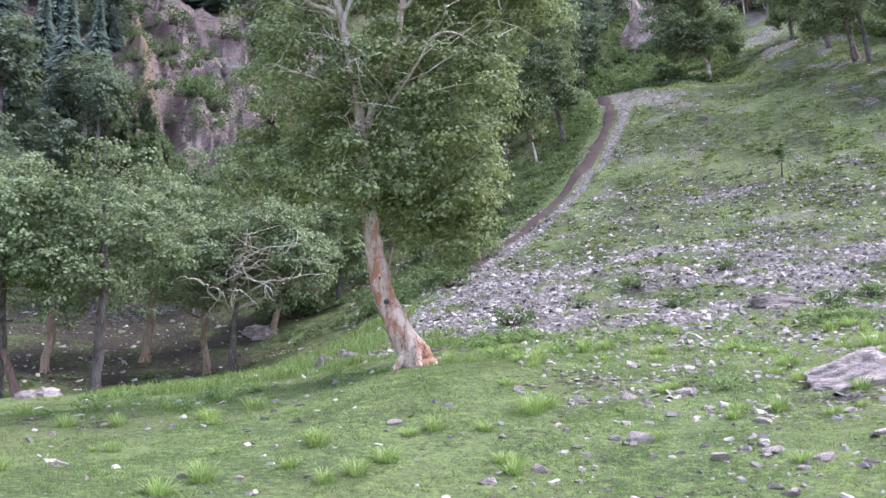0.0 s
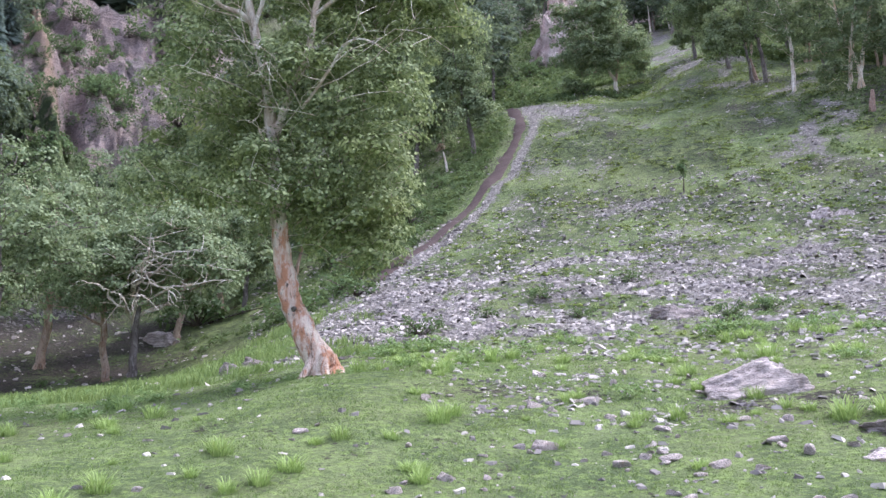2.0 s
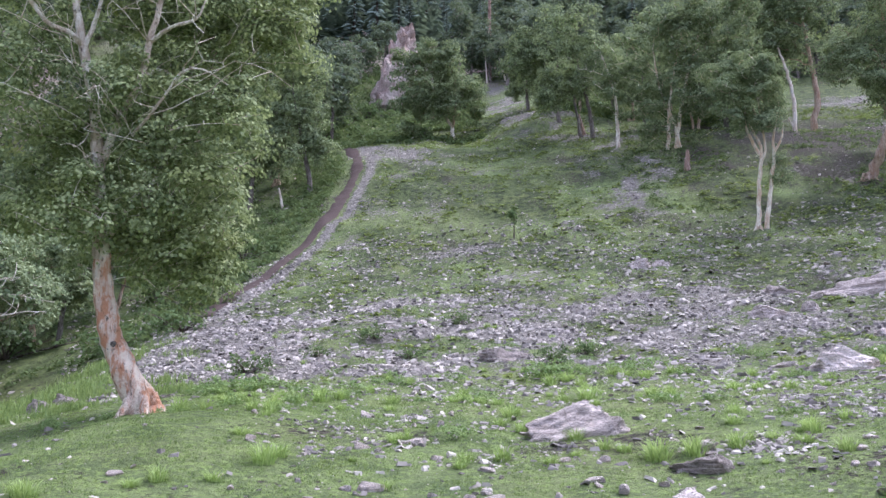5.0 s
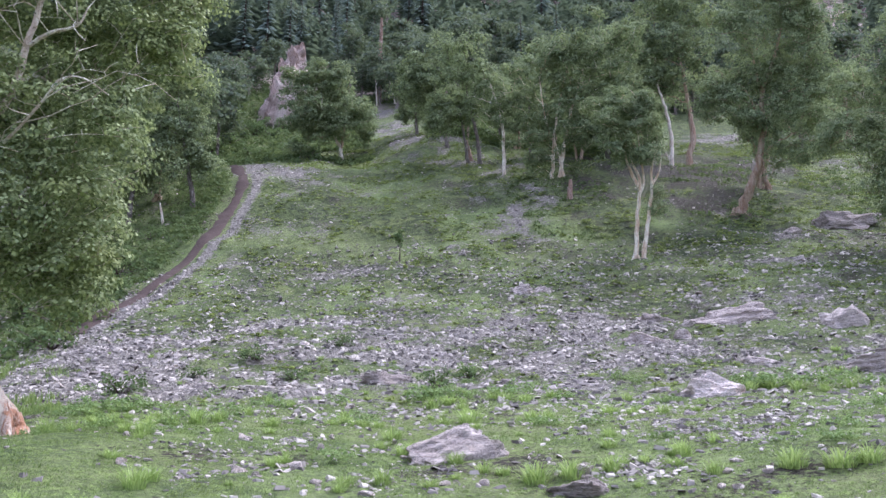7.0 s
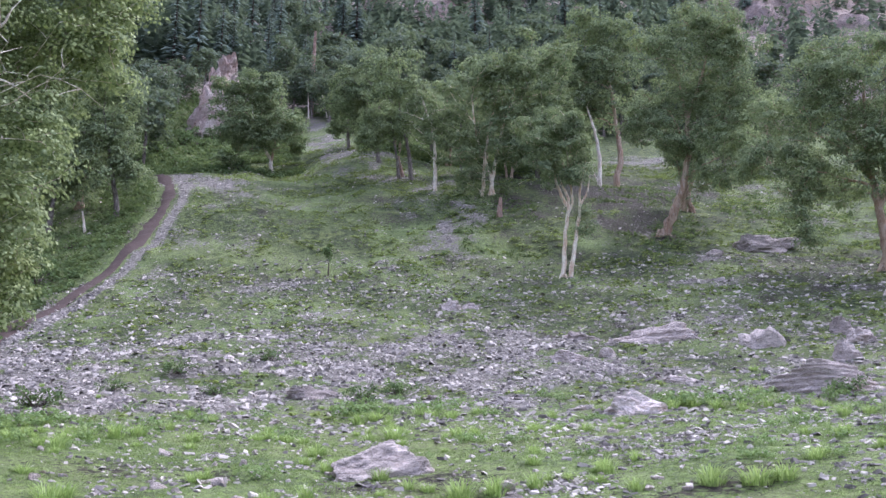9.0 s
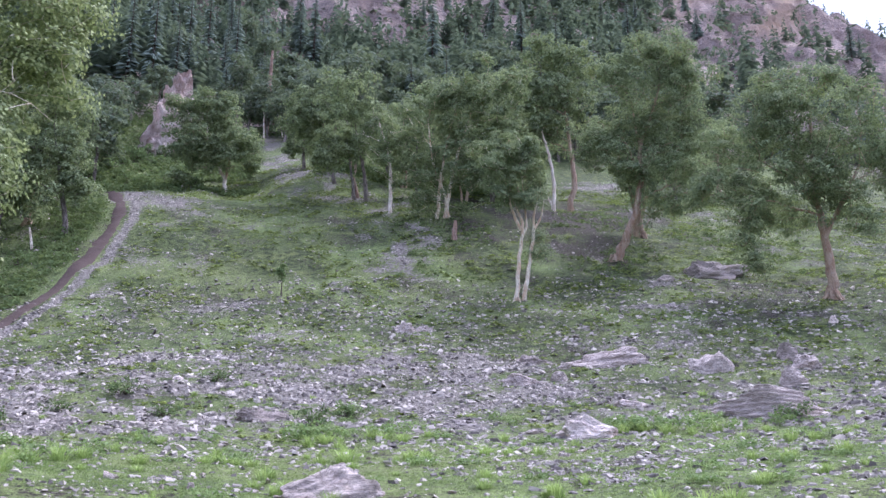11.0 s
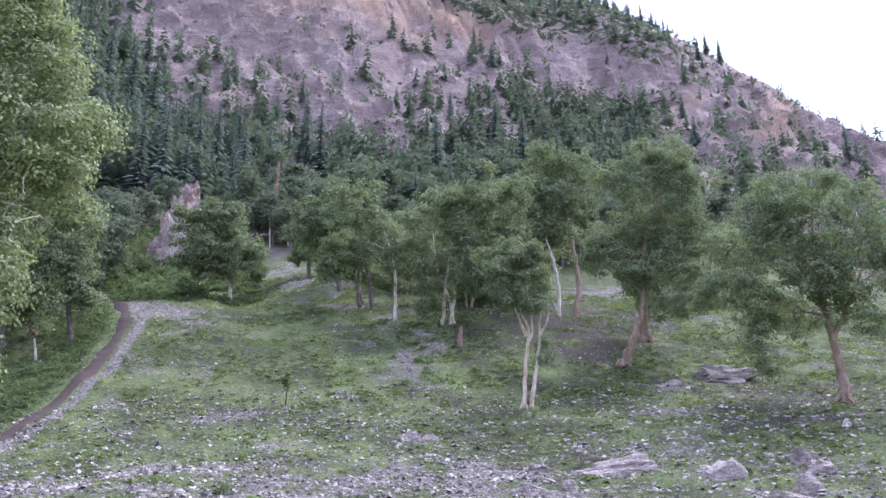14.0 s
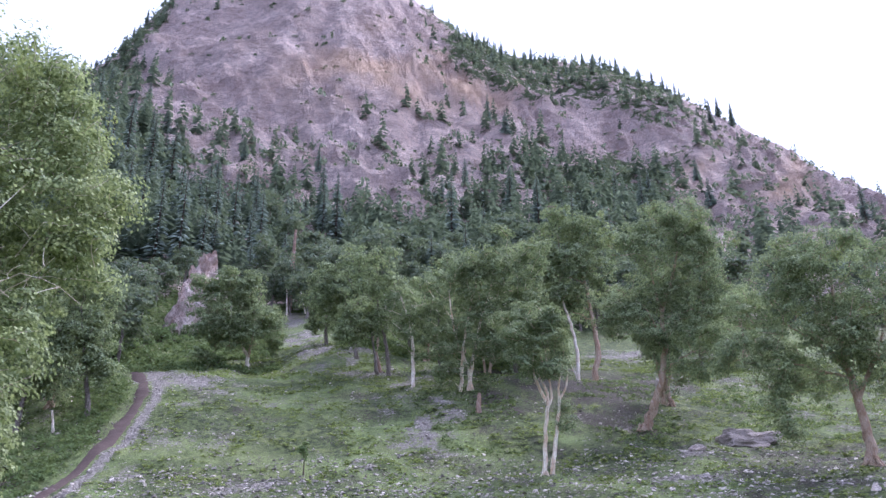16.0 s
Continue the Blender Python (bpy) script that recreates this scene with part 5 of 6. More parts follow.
def undergrowth():
    """Knee-high leafy plants in the shade of the gully and under the wood."""
    rng = np.random.default_rng(313)
    x, y = scatter(rng, 9000, (-29, 14), (30, 116))
    r, az = np.hypot(x, y), np.degrees(np.arctan2(x, y))
    scree = masks(x, y)[0]
    patchy = fbm(x / 5, y / 5, 3, 315)
    keep = (az < track_bearing(r) - 1.2) & (scree < 0.35) & (patchy > -0.35 + 0.5 * rng.random(len(x))) & (r > 44)
    x, y = x[keep], y[keep]
    size = rng.uniform(0.16, 0.42, len(x)) * (0.7 + 0.6 * ramp(np.hypot(x, y), 40, 100))
    v, f = leaves(rng, np.stack([x, y, height(x, y) + size * 0.2], 1), size, 13, 0.17)
    # rank growth that fills the head of the gully
    x, y = scatter(rng, 8500, (2, 36), (89, 132))
    away = np.degrees(np.arctan2(x, y))
    keep = (masks(x, y)[0] < 0.4) & (fbm(x / 6, y / 6, 3, 317) > -0.3) & ((np.abs(away - 20.2) > 1.8) | (np.hypot(x, y) > 128))
    x, y = x[keep], y[keep]
    size = rng.uniform(0.3, 0.8, len(x))
    v, f = joined([(v, f), leaves(rng, np.stack([x, y, height(x, y) + size * 0.2], 1), size, 13, 0.3)])
    # green patches on the dark floor of the grove
    x, y = scatter(rng, 6500, (27, 52), (58, 104))
    keep = (masks(x, y)[0] < 0.4) & (fbm(x / 4, y / 4, 3, 319) > 0.0)
    x, y = x[keep], y[keep]
    size = rng.uniform(0.12, 0.35, len(x))
    v, f = joined([(v, f), leaves(rng, np.stack([x, y, height(x, y) + size * 0.15], 1), size, 10, 0.16)])
    # a thick fringe along the shaded side of the track
    r = rng.uniform(44, 86, 900)
    az = track_bearing(r) - np.abs(rng.normal(size=900)) * 130 / r - 70 / r
    x, y = r * np.sin(np.radians(az)), r * np.cos(np.radians(az))
    size = rng.uniform(0.2, 0.65, 900)
    v, f = joined([(v, f), leaves(rng, np.stack([x, y, height(x, y) + size * 0.2], 1), size, 14, 0.2)])
    tagged(new("undergrowth", mesh_of("undergrowth", v, f, LEAF_RANK, False)), "green leafy undergrowth in the shaded gully", "undergrowth", kind="stuff")


def snags():
    """Dead trunks."""
    for az, r, h, r0, lean, label in [(18.8, 130, 13.5, 0.34, 0.02, "tall bare reddish dead trunk at the foot of the firs"), (19.9, 128, 3.6, 0.10, -0.25, "short pale dead trunk"), (18.7, 126, 4.2, 0.10, -0.06, "thin pale dead trunk"), (31.0, 66, 1.5, 0.22, 0.05, "short reddish broken stump"), (24.8, 79, 2.0, 0.18, -0.2, "leaning reddish broken stump"), (5.9, 69, 1.6, 0.10, -0.2, "short white broken trunk"), (-24.0, 40, 2.0, 0.2, -0.35, "leaning broken grey trunk")]:
        t = thing("dead_trunk", label, "dead tree", place=spot(az, r, 0.1), turn=-az)
        rng = np.random.default_rng(int(r))
        zs = np.linspace(-0.3, h, 10)
        path = np.stack([lean * zs + rng.normal(size=10) * 0.05 * r0, rng.normal(size=10) * 0.05 * r0, zs], 1)
        v, f = tube(path, np.linspace(r0 * 1.25, r0 * 0.5, 10), 8, 0.1, rng)
        part("trunk", mesh_of("trunk", v, f, BARK_PALE if h < 5 and r0 < 0.15 else BARK_SNAG), t)
        for k in range(4):
            z = h * (0.55 + 0.11 * k)
            a = rng.uniform(0, 6.28)
            p0 = np.array([lean * z, 0, z])
            tip = p0 + np.array([math.cos(a), math.sin(a), 0.35]) * h * 0.06
            v, f = tube(bezier(p0, (p0 + tip) / 2, tip, 4), np.linspace(r0 * 0.25, r0 * 0.08, 4), 5)
            part("stub", mesh_of("stub", v, f, BARK_SNAG), t)


def shrubs():
    """Low bushes on the scree and in the gully, and one sapling."""
    rng = np.random.default_rng(123)
    protos = []
    for k in range(3):
        b = thing("shrub", "low rounded green shrub among the stones", "shrub", "shrubs on the slope", spot([16.9, 11.8, 24.6][k], [37.1, 35.0, 31.2][k], 0.05))
        c = rng.normal(size=(26, 3)) * np.array([0.32, 0.32, 0.13]) + np.array([0, 0, 0.18])
        c[:, 2] = np.abs(c[:, 2])
        stalks = [tube(bezier(np.zeros(3), p * np.array([0.4, 0.4, 0.6]), p, 4), np.linspace(0.012, 0.004, 4), 4) for p in c]
        v, f = joined(stalks)
        part("stemwork", mesh_of("stemwork", v, f, BARK_DARK), b, kind="stuff")
        v, f = leaves(rng, c, 0.16, 20, 0.075, -0.5)
        part("foliage", mesh_of("foliage", v, f, LEAF_BUSH, False), b, kind="stuff")
        protos.append(b)
    where = [(22.6, 29.5, 1.0), (4.2, 30.0, 1.2), (14.0, 31.5, 0.8), (8.0, 33.0, 0.9), (50.5, 29.8, 1.3), (3.8, 63, 2.2), (2.0, 58, 2.0), (5.2, 66, 1.5), (11.0, 95, 2.6), (13.0, 100, 2.0), (9.6, 104, 2.4), (14.6, 92, 2.0), (11.8, 112, 2.6), (-0.2, 47, 1.8), (1.0, 52, 1.6), (10.6, 99, 1.6), (12.2, 108, 2.4), (8.2, 98, 2.6), (-3.5, 44, 2.6), (0.4, 44.5, 2.3), (1.4, 50, 3.0), (-0.8, 55, 4.2), (2.6, 57, 3.4), (-9.0, 52, 4.0), (3.6, 60, 2.6)]
    for k in range(60):
        where.append((rng.uniform(-28, 56), rng.uniform(96, 190), rng.uniform(2.0, 4.5)))
    for k in range(40):
        where.append((rng.uniform(-20, -6), rng.uniform(84, 130), rng.uniform(2.2, 4.5)))
    for az, r, s in where:
        copy_thing(protos[int(rng.integers(3))], Matrix.Translation(spot(az, r, 0.05)) @ Matrix.Rotation(rng.uniform(0, 6.28), 4, "Z") @ Matrix.Diagonal((s, s, s * rng.uniform(0.8, 1.3), 1)))
    t = thing("sapling", "small lone dark sapling on the grassy scree", "tree", place=spot(20.3, 55.3, 0.05))
    stems_and_crown(t, 8, [straight(1.6, 0.045, 0.02, 0.0)], [(0, 0, 1.35, 0.42, 0.42, 0.4), (0.1, 0, 1.75, 0.25, 0.25, 0.2)], BARK_DARK, LEAF_BUSH, clumps=30, per=30, leaf=0.08, spread=0.18, limbs=3, twig=0.008, sides=6)


# ---- stones ----
def boulder(name, label, az, r, size, seed, material=BOULDER, turn=0.0, tilt=0.0, sink=0.25, detail=4, cuts=16, strata=0.03, rough=0.12, wedge=0.0, dip=(0.25, 0.15, 1.0)):
    me = rock_mesh(name, seed, size, material, detail, cuts, rough, strata, 0.45, wedge, dip)
    ob = tagged(new(name, me), label, "rock", "boulders on the slope")
    ob.matrix_basis = Matrix.Translation(spot(az, r, size[2] * sink - 0.0)) @ Matrix.Rotation(radians(-az + turn), 4, "Z") @ Matrix.Rotation(radians(tilt), 4, "X")
    return ob


def boulders():
    boulder("boulder", "large ribbed grey boulder half sunk in the turf", 23.9, 17.7, (1.6, 1.1, 1.34), 201, turn=10, sink=0.16, detail=6, cuts=22, rough=0.06, strata=0.026, wedge=0.36, dip=(-1.1, 0.4, 2.6))
    boulder("boulder", "pale flat-topped boulder at the foot of the scree", 38.8, 26.9, (1.3, 0.8, 0.68), 202, STONE, turn=-8, sink=0.15)
    boulder("boulder", "long low layered rock on the slope", 40.3, 40.4, (2.6, 1.1, 1.0), 203, turn=12, sink=0.28, detail=5, strata=0.06, wedge=0.3, dip=(-0.2, 0.1, 1.2))
    boulder("boulder", "dark tilted slab on the slope", 36.0, 40.6, (1.0, 0.7, 0.6), 204, DARK_STONE, turn=-10, tilt=12)
    boulder("boulder", "flat grey slab on the slope", 35.4, 36.8, (1.0, 0.7, 0.6), 205)
    boulder("boulder", "pointed slab leaning on the slope", 37.5, 37.2, (0.6, 0.45, 0.7), 206, turn=30, tilt=15)
    boulder("boulder", "rounded grey boulder on the slope", 46.5, 39.2, (1.3, 1.0, 1.35), 207, sink=0.2)
    boulder("boulder", "wide brownish layered boulder with lichen", 49.6, 30.6, (2.3, 1.3, 1.15), 243, turn=-5, sink=0.15, detail=6, cuts=11, rough=0.06, strata=0.026, dip=(0.1, 0.3, 3.2))
    boulder("boulder", "dark upright stone above the layered boulder", 50.4, 42.0, (0.75, 0.6, 0.8), 209, DARK_STONE)
    boulder("boulder", "squat grey stone beside a dark one", 51.3, 40.0, (0.85, 0.6, 0.6), 210)
    boulder("boulder", "brown stone behind the layered boulder", 50.6, 36.2, (0.65, 0.55, 0.75), 211)
    boulder("boulder", "lone grey boulder in the middle of the scree", 27.8, 47.6, (0.9, 0.7, 0.85), 212)
    boulder("boulder", "mossy stone beside the lone boulder", 29.1, 47.9, (0.5, 0.45, 0.45), 213)
    boulder("boulder", "large dark block under the drooping birch", 46.8, 61.2, (2.9, 1.5, 1.5), 219, DARK_STONE, sink=0.1)
    boulder("boulder", "grey stone in the grass below the trees", 44.0, 57.6, (0.7, 0.55, 0.5), 215)
    boulder("boulder", "upright pale stone in the grass", 53.2, 49.0, (0.35, 0.3, 0.5), 216, STONE)
    boulder("boulder", "low brown rock among the scree", 19.5, 30.7, (1.0, 0.6, 0.42), 217, DARK_STONE)
    boulder("boulder", "pale stone among the scree", 14.6, 37.4, (0.36, 0.3, 0.26), 218, STONE)
    boulder("boulder", "dark rock pair at the meadow edge", -6.9, 28.2, (0.62, 0.55, 0.62), 219, DARK_STONE)
    boulder("boulder", "dark squared rock at the meadow edge", -5.7, 28.4, (0.66, 0.5, 0.52), 220, DARK_STONE)
    boulder("boulder", "tilted flat slab at the meadow edge", -11.1, 31.0, (0.85, 0.55, 0.40), 221, turn=20, tilt=10)
    boulder("boulder", "grey rock below the leafy trees", -22.6, 34.5, (0.8, 0.6, 0.55), 222)
    boulder("boulder", "small grey rock below the leafy trees", -23.8, 34.2, (0.6, 0.45, 0.42), 223)
    boulder("boulder", "large grey slab under the trees", -10.6, 50.6, (1.4, 1.0, 1.0), 224, BOULDER)
    boulder("boulder", "pink stone in the forest floor", -16.8, 41.5, (0.4, 0.3, 0.22), 225, BOULDER)
    boulder("boulder", "dark round stone among the scree", 27.2, 30.4, (0.42, 0.35, 0.3), 226, DARK_STONE)
    boulder("boulder", "dark crumbling layered rock beside tall tufts", 31.5, 14.9, (0.62, 0.5, 0.42), 251, DARK_STONE, strata=0.03, rough=0.06, dip=(0.6, 0.3, 3.0))
    boulder("boulder", "flat white slab in the turf", 30.3, 13.4, (0.36, 0.26, 0.16), 252, STONE, turn=-20)
    boulder("boulder", "small flat white slab in the turf", 31.8, 12.6, (0.3, 0.22, 0.14), 253, STONE, turn=30)
    boulder("boulder", "long flat stone below the pale boulder", 35.8, 27.8, (0.5, 0.35, 0.22), 254, BOULDER)
    boulder("boulder", "grey tilted slab among the scree", 35.0, 36.6, (0.62, 0.45, 0.42), 255, BOULDER, tilt=10)
    boulder("boulder", "dark flat slab in the grass below the slope", 41.6, 32.2, (0.85, 0.5, 0.3), 256, BOULDER, turn=8)
    boulder("boulder", "narrow leaning slab on the slope", 37.7, 39.0, (0.45, 0.35, 0.5), 257, BOULDER, tilt=14)
    # bare ribs of the cliff behind
    for k, (az, r, size, tilt, turn) in enumerate([(-12.4, 112, (3.2, 2.2, 5.0), -30, 15), (-25.0, 132, (3, 2.5, 8), -20, 0), (-18.8, 142, (3, 2.5, 6), -25, 0), (8.6, 160, (5.5, 3.5, 6), -25, 20), (11.8, 154, (5, 3.5, 3.6), -25, 0)]):
        ob = boulder("rock_outcrop", "bare grey-violet rock face on the wooded cliff", az, r, size, 300 + k, CRAG, turn, tilt, 0.1, 5, 30, 0.06)
        ob.matrix_basis = ob.matrix_basis @ Matrix.Rotation(radians(-14), 4, "Y")
        tagged(ob, group="outcrops on the cliff")
    # a ragged wall of blocks that climbs out of the gully
    for k, (az, r, up, size) in enumerate(((12.2, 113.5, 0.5, (2.2, 2.2, 3.6)), (12.5, 114.5, 2.8, (3.0, 2.2, 3.8)), (12.85, 115.5, 5.2, (3.2, 2.2, 4.0)), (13.2, 116.5, 6.6, (3.2, 2.2, 4.0)), (13.5, 117.2, 8.0, (2.6, 1.8, 3.2)), (12.9, 115.8, 2.6, (3.0, 2.2, 4.2)))):
        ob = boulder("rock_outcrop", "ragged pinkish rock wall above the gully", az, r, size, 340 + k, RED_CRAG, 25 * k, -6, 0.0, 4, 14, 0.05, 0.20)
        ob.matrix_basis = Matrix.Translation((0, 0, up)) @ ob.matrix_basis @ Matrix.Rotation(radians(16), 4, "Y")
        tagged(ob, group="outcrops on the cliff")


def meadow_stones():
    """Loose stones in the turf, each on its own."""
    rng = np.random.default_rng(404)
    shapes = [rock_mesh("stone", 410 + k, (1.5, rng.uniform(0.9, 1.4), rng.uniform(0.6, 1.0)), STONE, 2, 9, 0.05, 0.0, 0.34) for k in range(9)]
    known = [(11.3, 19.3, 0.23), (13.4, 17.5, 0.14), (11.5, 13.7, 0.27), (16.0, 12.9, 0.17), (19.0, 13.1, 0.20), (17.6, 13.2, 0.12), (2.9, 11.6, 0.14), (-15.8, 15.9, 0.09), (-2.8, 14.4, 0.14), (-19.5, 17, 0.08), (42.0, 19.5, 0.13), (47.6, 20.3, 0.17), (49.9, 23.5, 0.2), (35.4, 23.5, 0.22), (31.2, 15.9, 0.25), (11.0, 16.0, 0.18), (5.6, 12.2, 0.16), (14.2, 16.5, 0.2), (15.6, 15.5, 0.16), (18.6, 14.6, 0.17), (23.0, 15.2, 0.16), (3.6, 13.6, 0.1), (25, 14.0, 0.18)]
    for k in range(240):
        az = rng.uniform(-24, 56)
        r = rng.uniform(11.5, 27)
        if az < 2 and rng.random() < 0.72:
            az = rng.uniform(8, 56)
        known.append((az, r, 0.04 + 0.09 * rng.random() ** 2 + (0.08 if rng.random() < 0.12 else 0)))
    for az, r, s in known[:23] * 2:
        known.append((az + rng.normal() * 0.9, r + rng.normal() * 0.35, s * rng.uniform(0.25, 0.6)))
    for az, r, s in known:
        s *= 0.82
        ob = tagged(new("stone", shapes[int(rng.integers(9))]), "pale angular stone lying in the short turf", "stone", "stones in the meadow")
        ob.matrix_basis = Matrix.Translation(spot(az, r, -s * 0.12)) @ Matrix.Rotation(rng.uniform(0, 6.28), 4, "Z") @ Matrix.Rotation(rng.normal() * 0.2, 4, "X") @ Matrix.Diagonal((s, s, s * rng.uniform(0.7, 1.2), 1))


def slabs(rng, x, y, size):
    """Many small jittered slabs lying on the ground: places and quads."""
    n = len(x)
    corner = np.array([(-1, -1, -1), (1, -1, -1), (1, 1, -1), (-1, 1, -1), (-1, -1, 1), (1, -1, 1), (1, 1, 1), (-1, 1, 1)], float)
    v = corner[None] * rng.uniform(0.55, 1.1, (n, 8, 3))
    v[:, 4:, :2] *= rng.uniform(0.5, 0.95, (n, 1, 2))
    v *= size[:, None, None] * np.stack([rng.uniform(0.7, 1.3, n), rng.uniform(0.5, 0.9, n), rng.uniform(0.18, 0.5, n)], 1)[:, None]
    a, b, c = rng.uniform(0, 6.28, n), rng.normal(size=n) * 0.3, rng.normal(size=n) * 0.3
    v[:, :, 2] += v[:, :, 0] * np.tan(b)[:, None] * 0.8 + v[:, :, 1] * np.tan(c)[:, None] * 0.8
    ca, sa = np.cos(a)[:, None], np.sin(a)[:, None]
    X, Y = v[:, :, 0] * ca - v[:, :, 1] * sa, v[:, :, 0] * sa + v[:, :, 1] * ca
    v = np.stack([X + x[:, None], Y + y[:, None], v[:, :, 2] + (height(x, y) + size * 0.06)[:, None]], -1)
    quad = np.array([(4, 5, 6, 7), (0, 1, 5, 4), (1, 2, 6, 5), (2, 3, 7, 6), (3, 0, 4, 7)])
    return v.reshape(-1, 3), (np.arange(n)[:, None, None] * 8 + quad[None]).reshape(-1, 4)


def scatter(rng, n, az, r, power=1.0):
    """Random places spread evenly over a sector."""
    a = np.radians(rng.uniform(az[0], az[1], n))
    d = np.sqrt(rng.uniform(0, 1, n) ** power * (r[1] ** 2 - r[0] ** 2) + r[0] ** 2)
    return d * np.sin(a), d * np.cos(a)


def scree_fields():
    rng = np.random.default_rng(505)
    pieces = []
    for n, az, r, lo, hi, floor in [(88000, (-6, 60), (24, 58), 0.03, 0.165, 0.26), (48000, (-4, 58), (50, 108), 0.045, 0.15, 0.17), (9500, (-24, 58), (10.5, 27), 0.014, 0.11, 0.55), (7000, (-29, -8), (40, 70), 0.05, 0.19, 0.16)]:
        x, y = scatter(rng, n, az, r)
        scree = masks(x, y)[0]
        keep = rng.random(n) < np.clip(ramp(scree, 0.22, 0.75), floor, 1)
        keep &= (np.hypot(x, y) > 27) | (np.arctan2(x, y) > 0.08) | (rng.random(n) < 0.25)
        x, y = x[keep], y[keep]
        size = lo + (hi - lo) * rng.random(len(x)) ** 3.6
        pieces.append(slabs(rng, x, y, size))
    # heaps of rubble in the turf
    at_az, at_r = np.concatenate([rng.uniform(6, 56, 34), rng.uniform(30, 57, 34)]), rng.uniform(15, 26.5, 68)
    many = rng.integers(16, 70, 68)
    cx, cy = np.repeat(at_r * np.sin(np.radians(at_az)), many), np.repeat(at_r * np.cos(np.radians(at_az)), many)
    wide = np.repeat(rng.uniform(0.2, 0.65, 68), many)
    x, y = cx + rng.normal(size=len(cx)) * wide, cy + rng.normal(size=len(cx)) * wide * 0.7
    pieces.append(slabs(rng, x, y, 0.02 + 0.085 * rng.random(len(x)) ** 2.6))
    v, f = joined(pieces)
    tagged(new("scree", mesh_of("scree", v, f, SCREE, False)), "loose grey-violet scree stones scattered over the slope", "scree", kind="stuff")


# ---- grass ----
def blades(rng, x, y, tall, wide, lean, per):
    """Bent blades in bunches: two quads' worth each as one quad and tip; places and quads."""
    n = len(x)
    bx = np.repeat(x, per) + rng.normal(size=n * per) * np.repeat(wide, per)
    by = np.repeat(y, per) + rng.normal(size=n * per) * np.repeat(wide, per)
    bz = np.repeat(height(x, y), per) - 0.01
    h = np.repeat(tall, per) * rng.uniform(0.5, 1.15, n * per)
    a = rng.uniform(0, 6.28, n * per)
    reach = h * rng.uniform(0.15, 1.0, n * per) * lean
    w = h * 0.05 + 0.004
    base = np.stack([bx, by, bz], 1)
    out = np.stack([np.cos(a), np.sin(a), a * 0], 1)
    side = np.stack([-np.sin(a), np.cos(a), a * 0], 1) * w[:, None]
    up = np.array([0, 0, 1.0])
    mid = base + out * (reach * 0.35)[:, None] + up * (h * 0.7)[:, None]
    tip = base + out * reach[:, None] + up * (h * 0.95)[:, None]
    v = np.stack([base - side, base + side, mid + side * 0.7, mid - side * 0.7, tip], 1)
    k = len(v)
    i = np.arange(k)[:, None] * 5
    return v.reshape(-1, 3), np.concatenate([i + np.array([0, 1, 2]), i + np.array([0, 2, 3]), i + np.array([3, 2, 4])])


def turf():
    rng = np.random.default_rng(606)
    pieces = []
    # the shortest blades, one small triangle each
    x, y = scatter(rng, 62000, (-27, 58), (10, 27))
    scree, bare = masks(x, y)[:2]
    keep = (scree < 0.5) & (fbm(x / 0.5, y / 0.5, 3, 609) > -0.1) & (bare < 0.6)
    x, y = np.repeat(x[keep], 4) + rng.normal(size=4 * keep.sum()) * 0.025, np.repeat(y[keep], 4) + rng.normal(size=4 * keep.sum()) * 0.025
    h, a = rng.uniform(0.018, 0.05, len(x)), rng.uniform(0, 6.28, len(x))
    base = np.stack([x, y, np.repeat(height(x[::4], y[::4]), 4) - 0.004], 1)
    side = np.stack([np.cos(a), np.sin(a), a * 0], 1) * 0.007
    tip = base + np.stack([rng.normal(size=len(x)) * 0.02, rng.normal(size=len(x)) * 0.02, h], 1)
    pieces.append((np.stack([base - side, base + side, tip], 1).reshape(-1, 3), np.arange(3 * len(x)).reshape(-1, 3)))
    for n, az, r, tall, per in [(14000, (-27, 58), (9.5, 27), 0.055, 4), (8000, (-20, 1), (25, 42), 0.24, 6), (26000, (-4, 58), (26, 98), 0.11, 3)]:
        if tall == 0.11:
            meadow, pieces = pieces, []
        x, y = scatter(rng, n, az, r)
        scree, bare = masks(x, y)[:2]
        lush = fbm(x / 1.3, y / 1.3, 3, 607)
        keep = (scree < 0.45 + 0.2 * rng.random(n)) & (bare < 0.55) & (lush > -0.25 + 0.3 * rng.random(n))
        x, y, lush = x[keep], y[keep], lush[keep]
        size = tall * (0.7 + 0.9 * np.clip(lush, 0, 1)) * rng.uniform(0.6, 1.3, len(x))
        pieces.append(blades(rng, x, y, size, size * 0.8 + 0.02, 1.2, per))
    v, f = joined(pieces)
    tagged(new("slope_grass", mesh_of("slope_grass", v, f, HEATH_GRASS, False)), "thin dark green grass between the stones of the slope", "grass", kind="stuff")
    v, f = joined(meadow)
    tagged(new("turf", mesh_of("turf", v, f, GRASS, False)), "short green turf with small bunches of grass", "grass", kind="stuff")


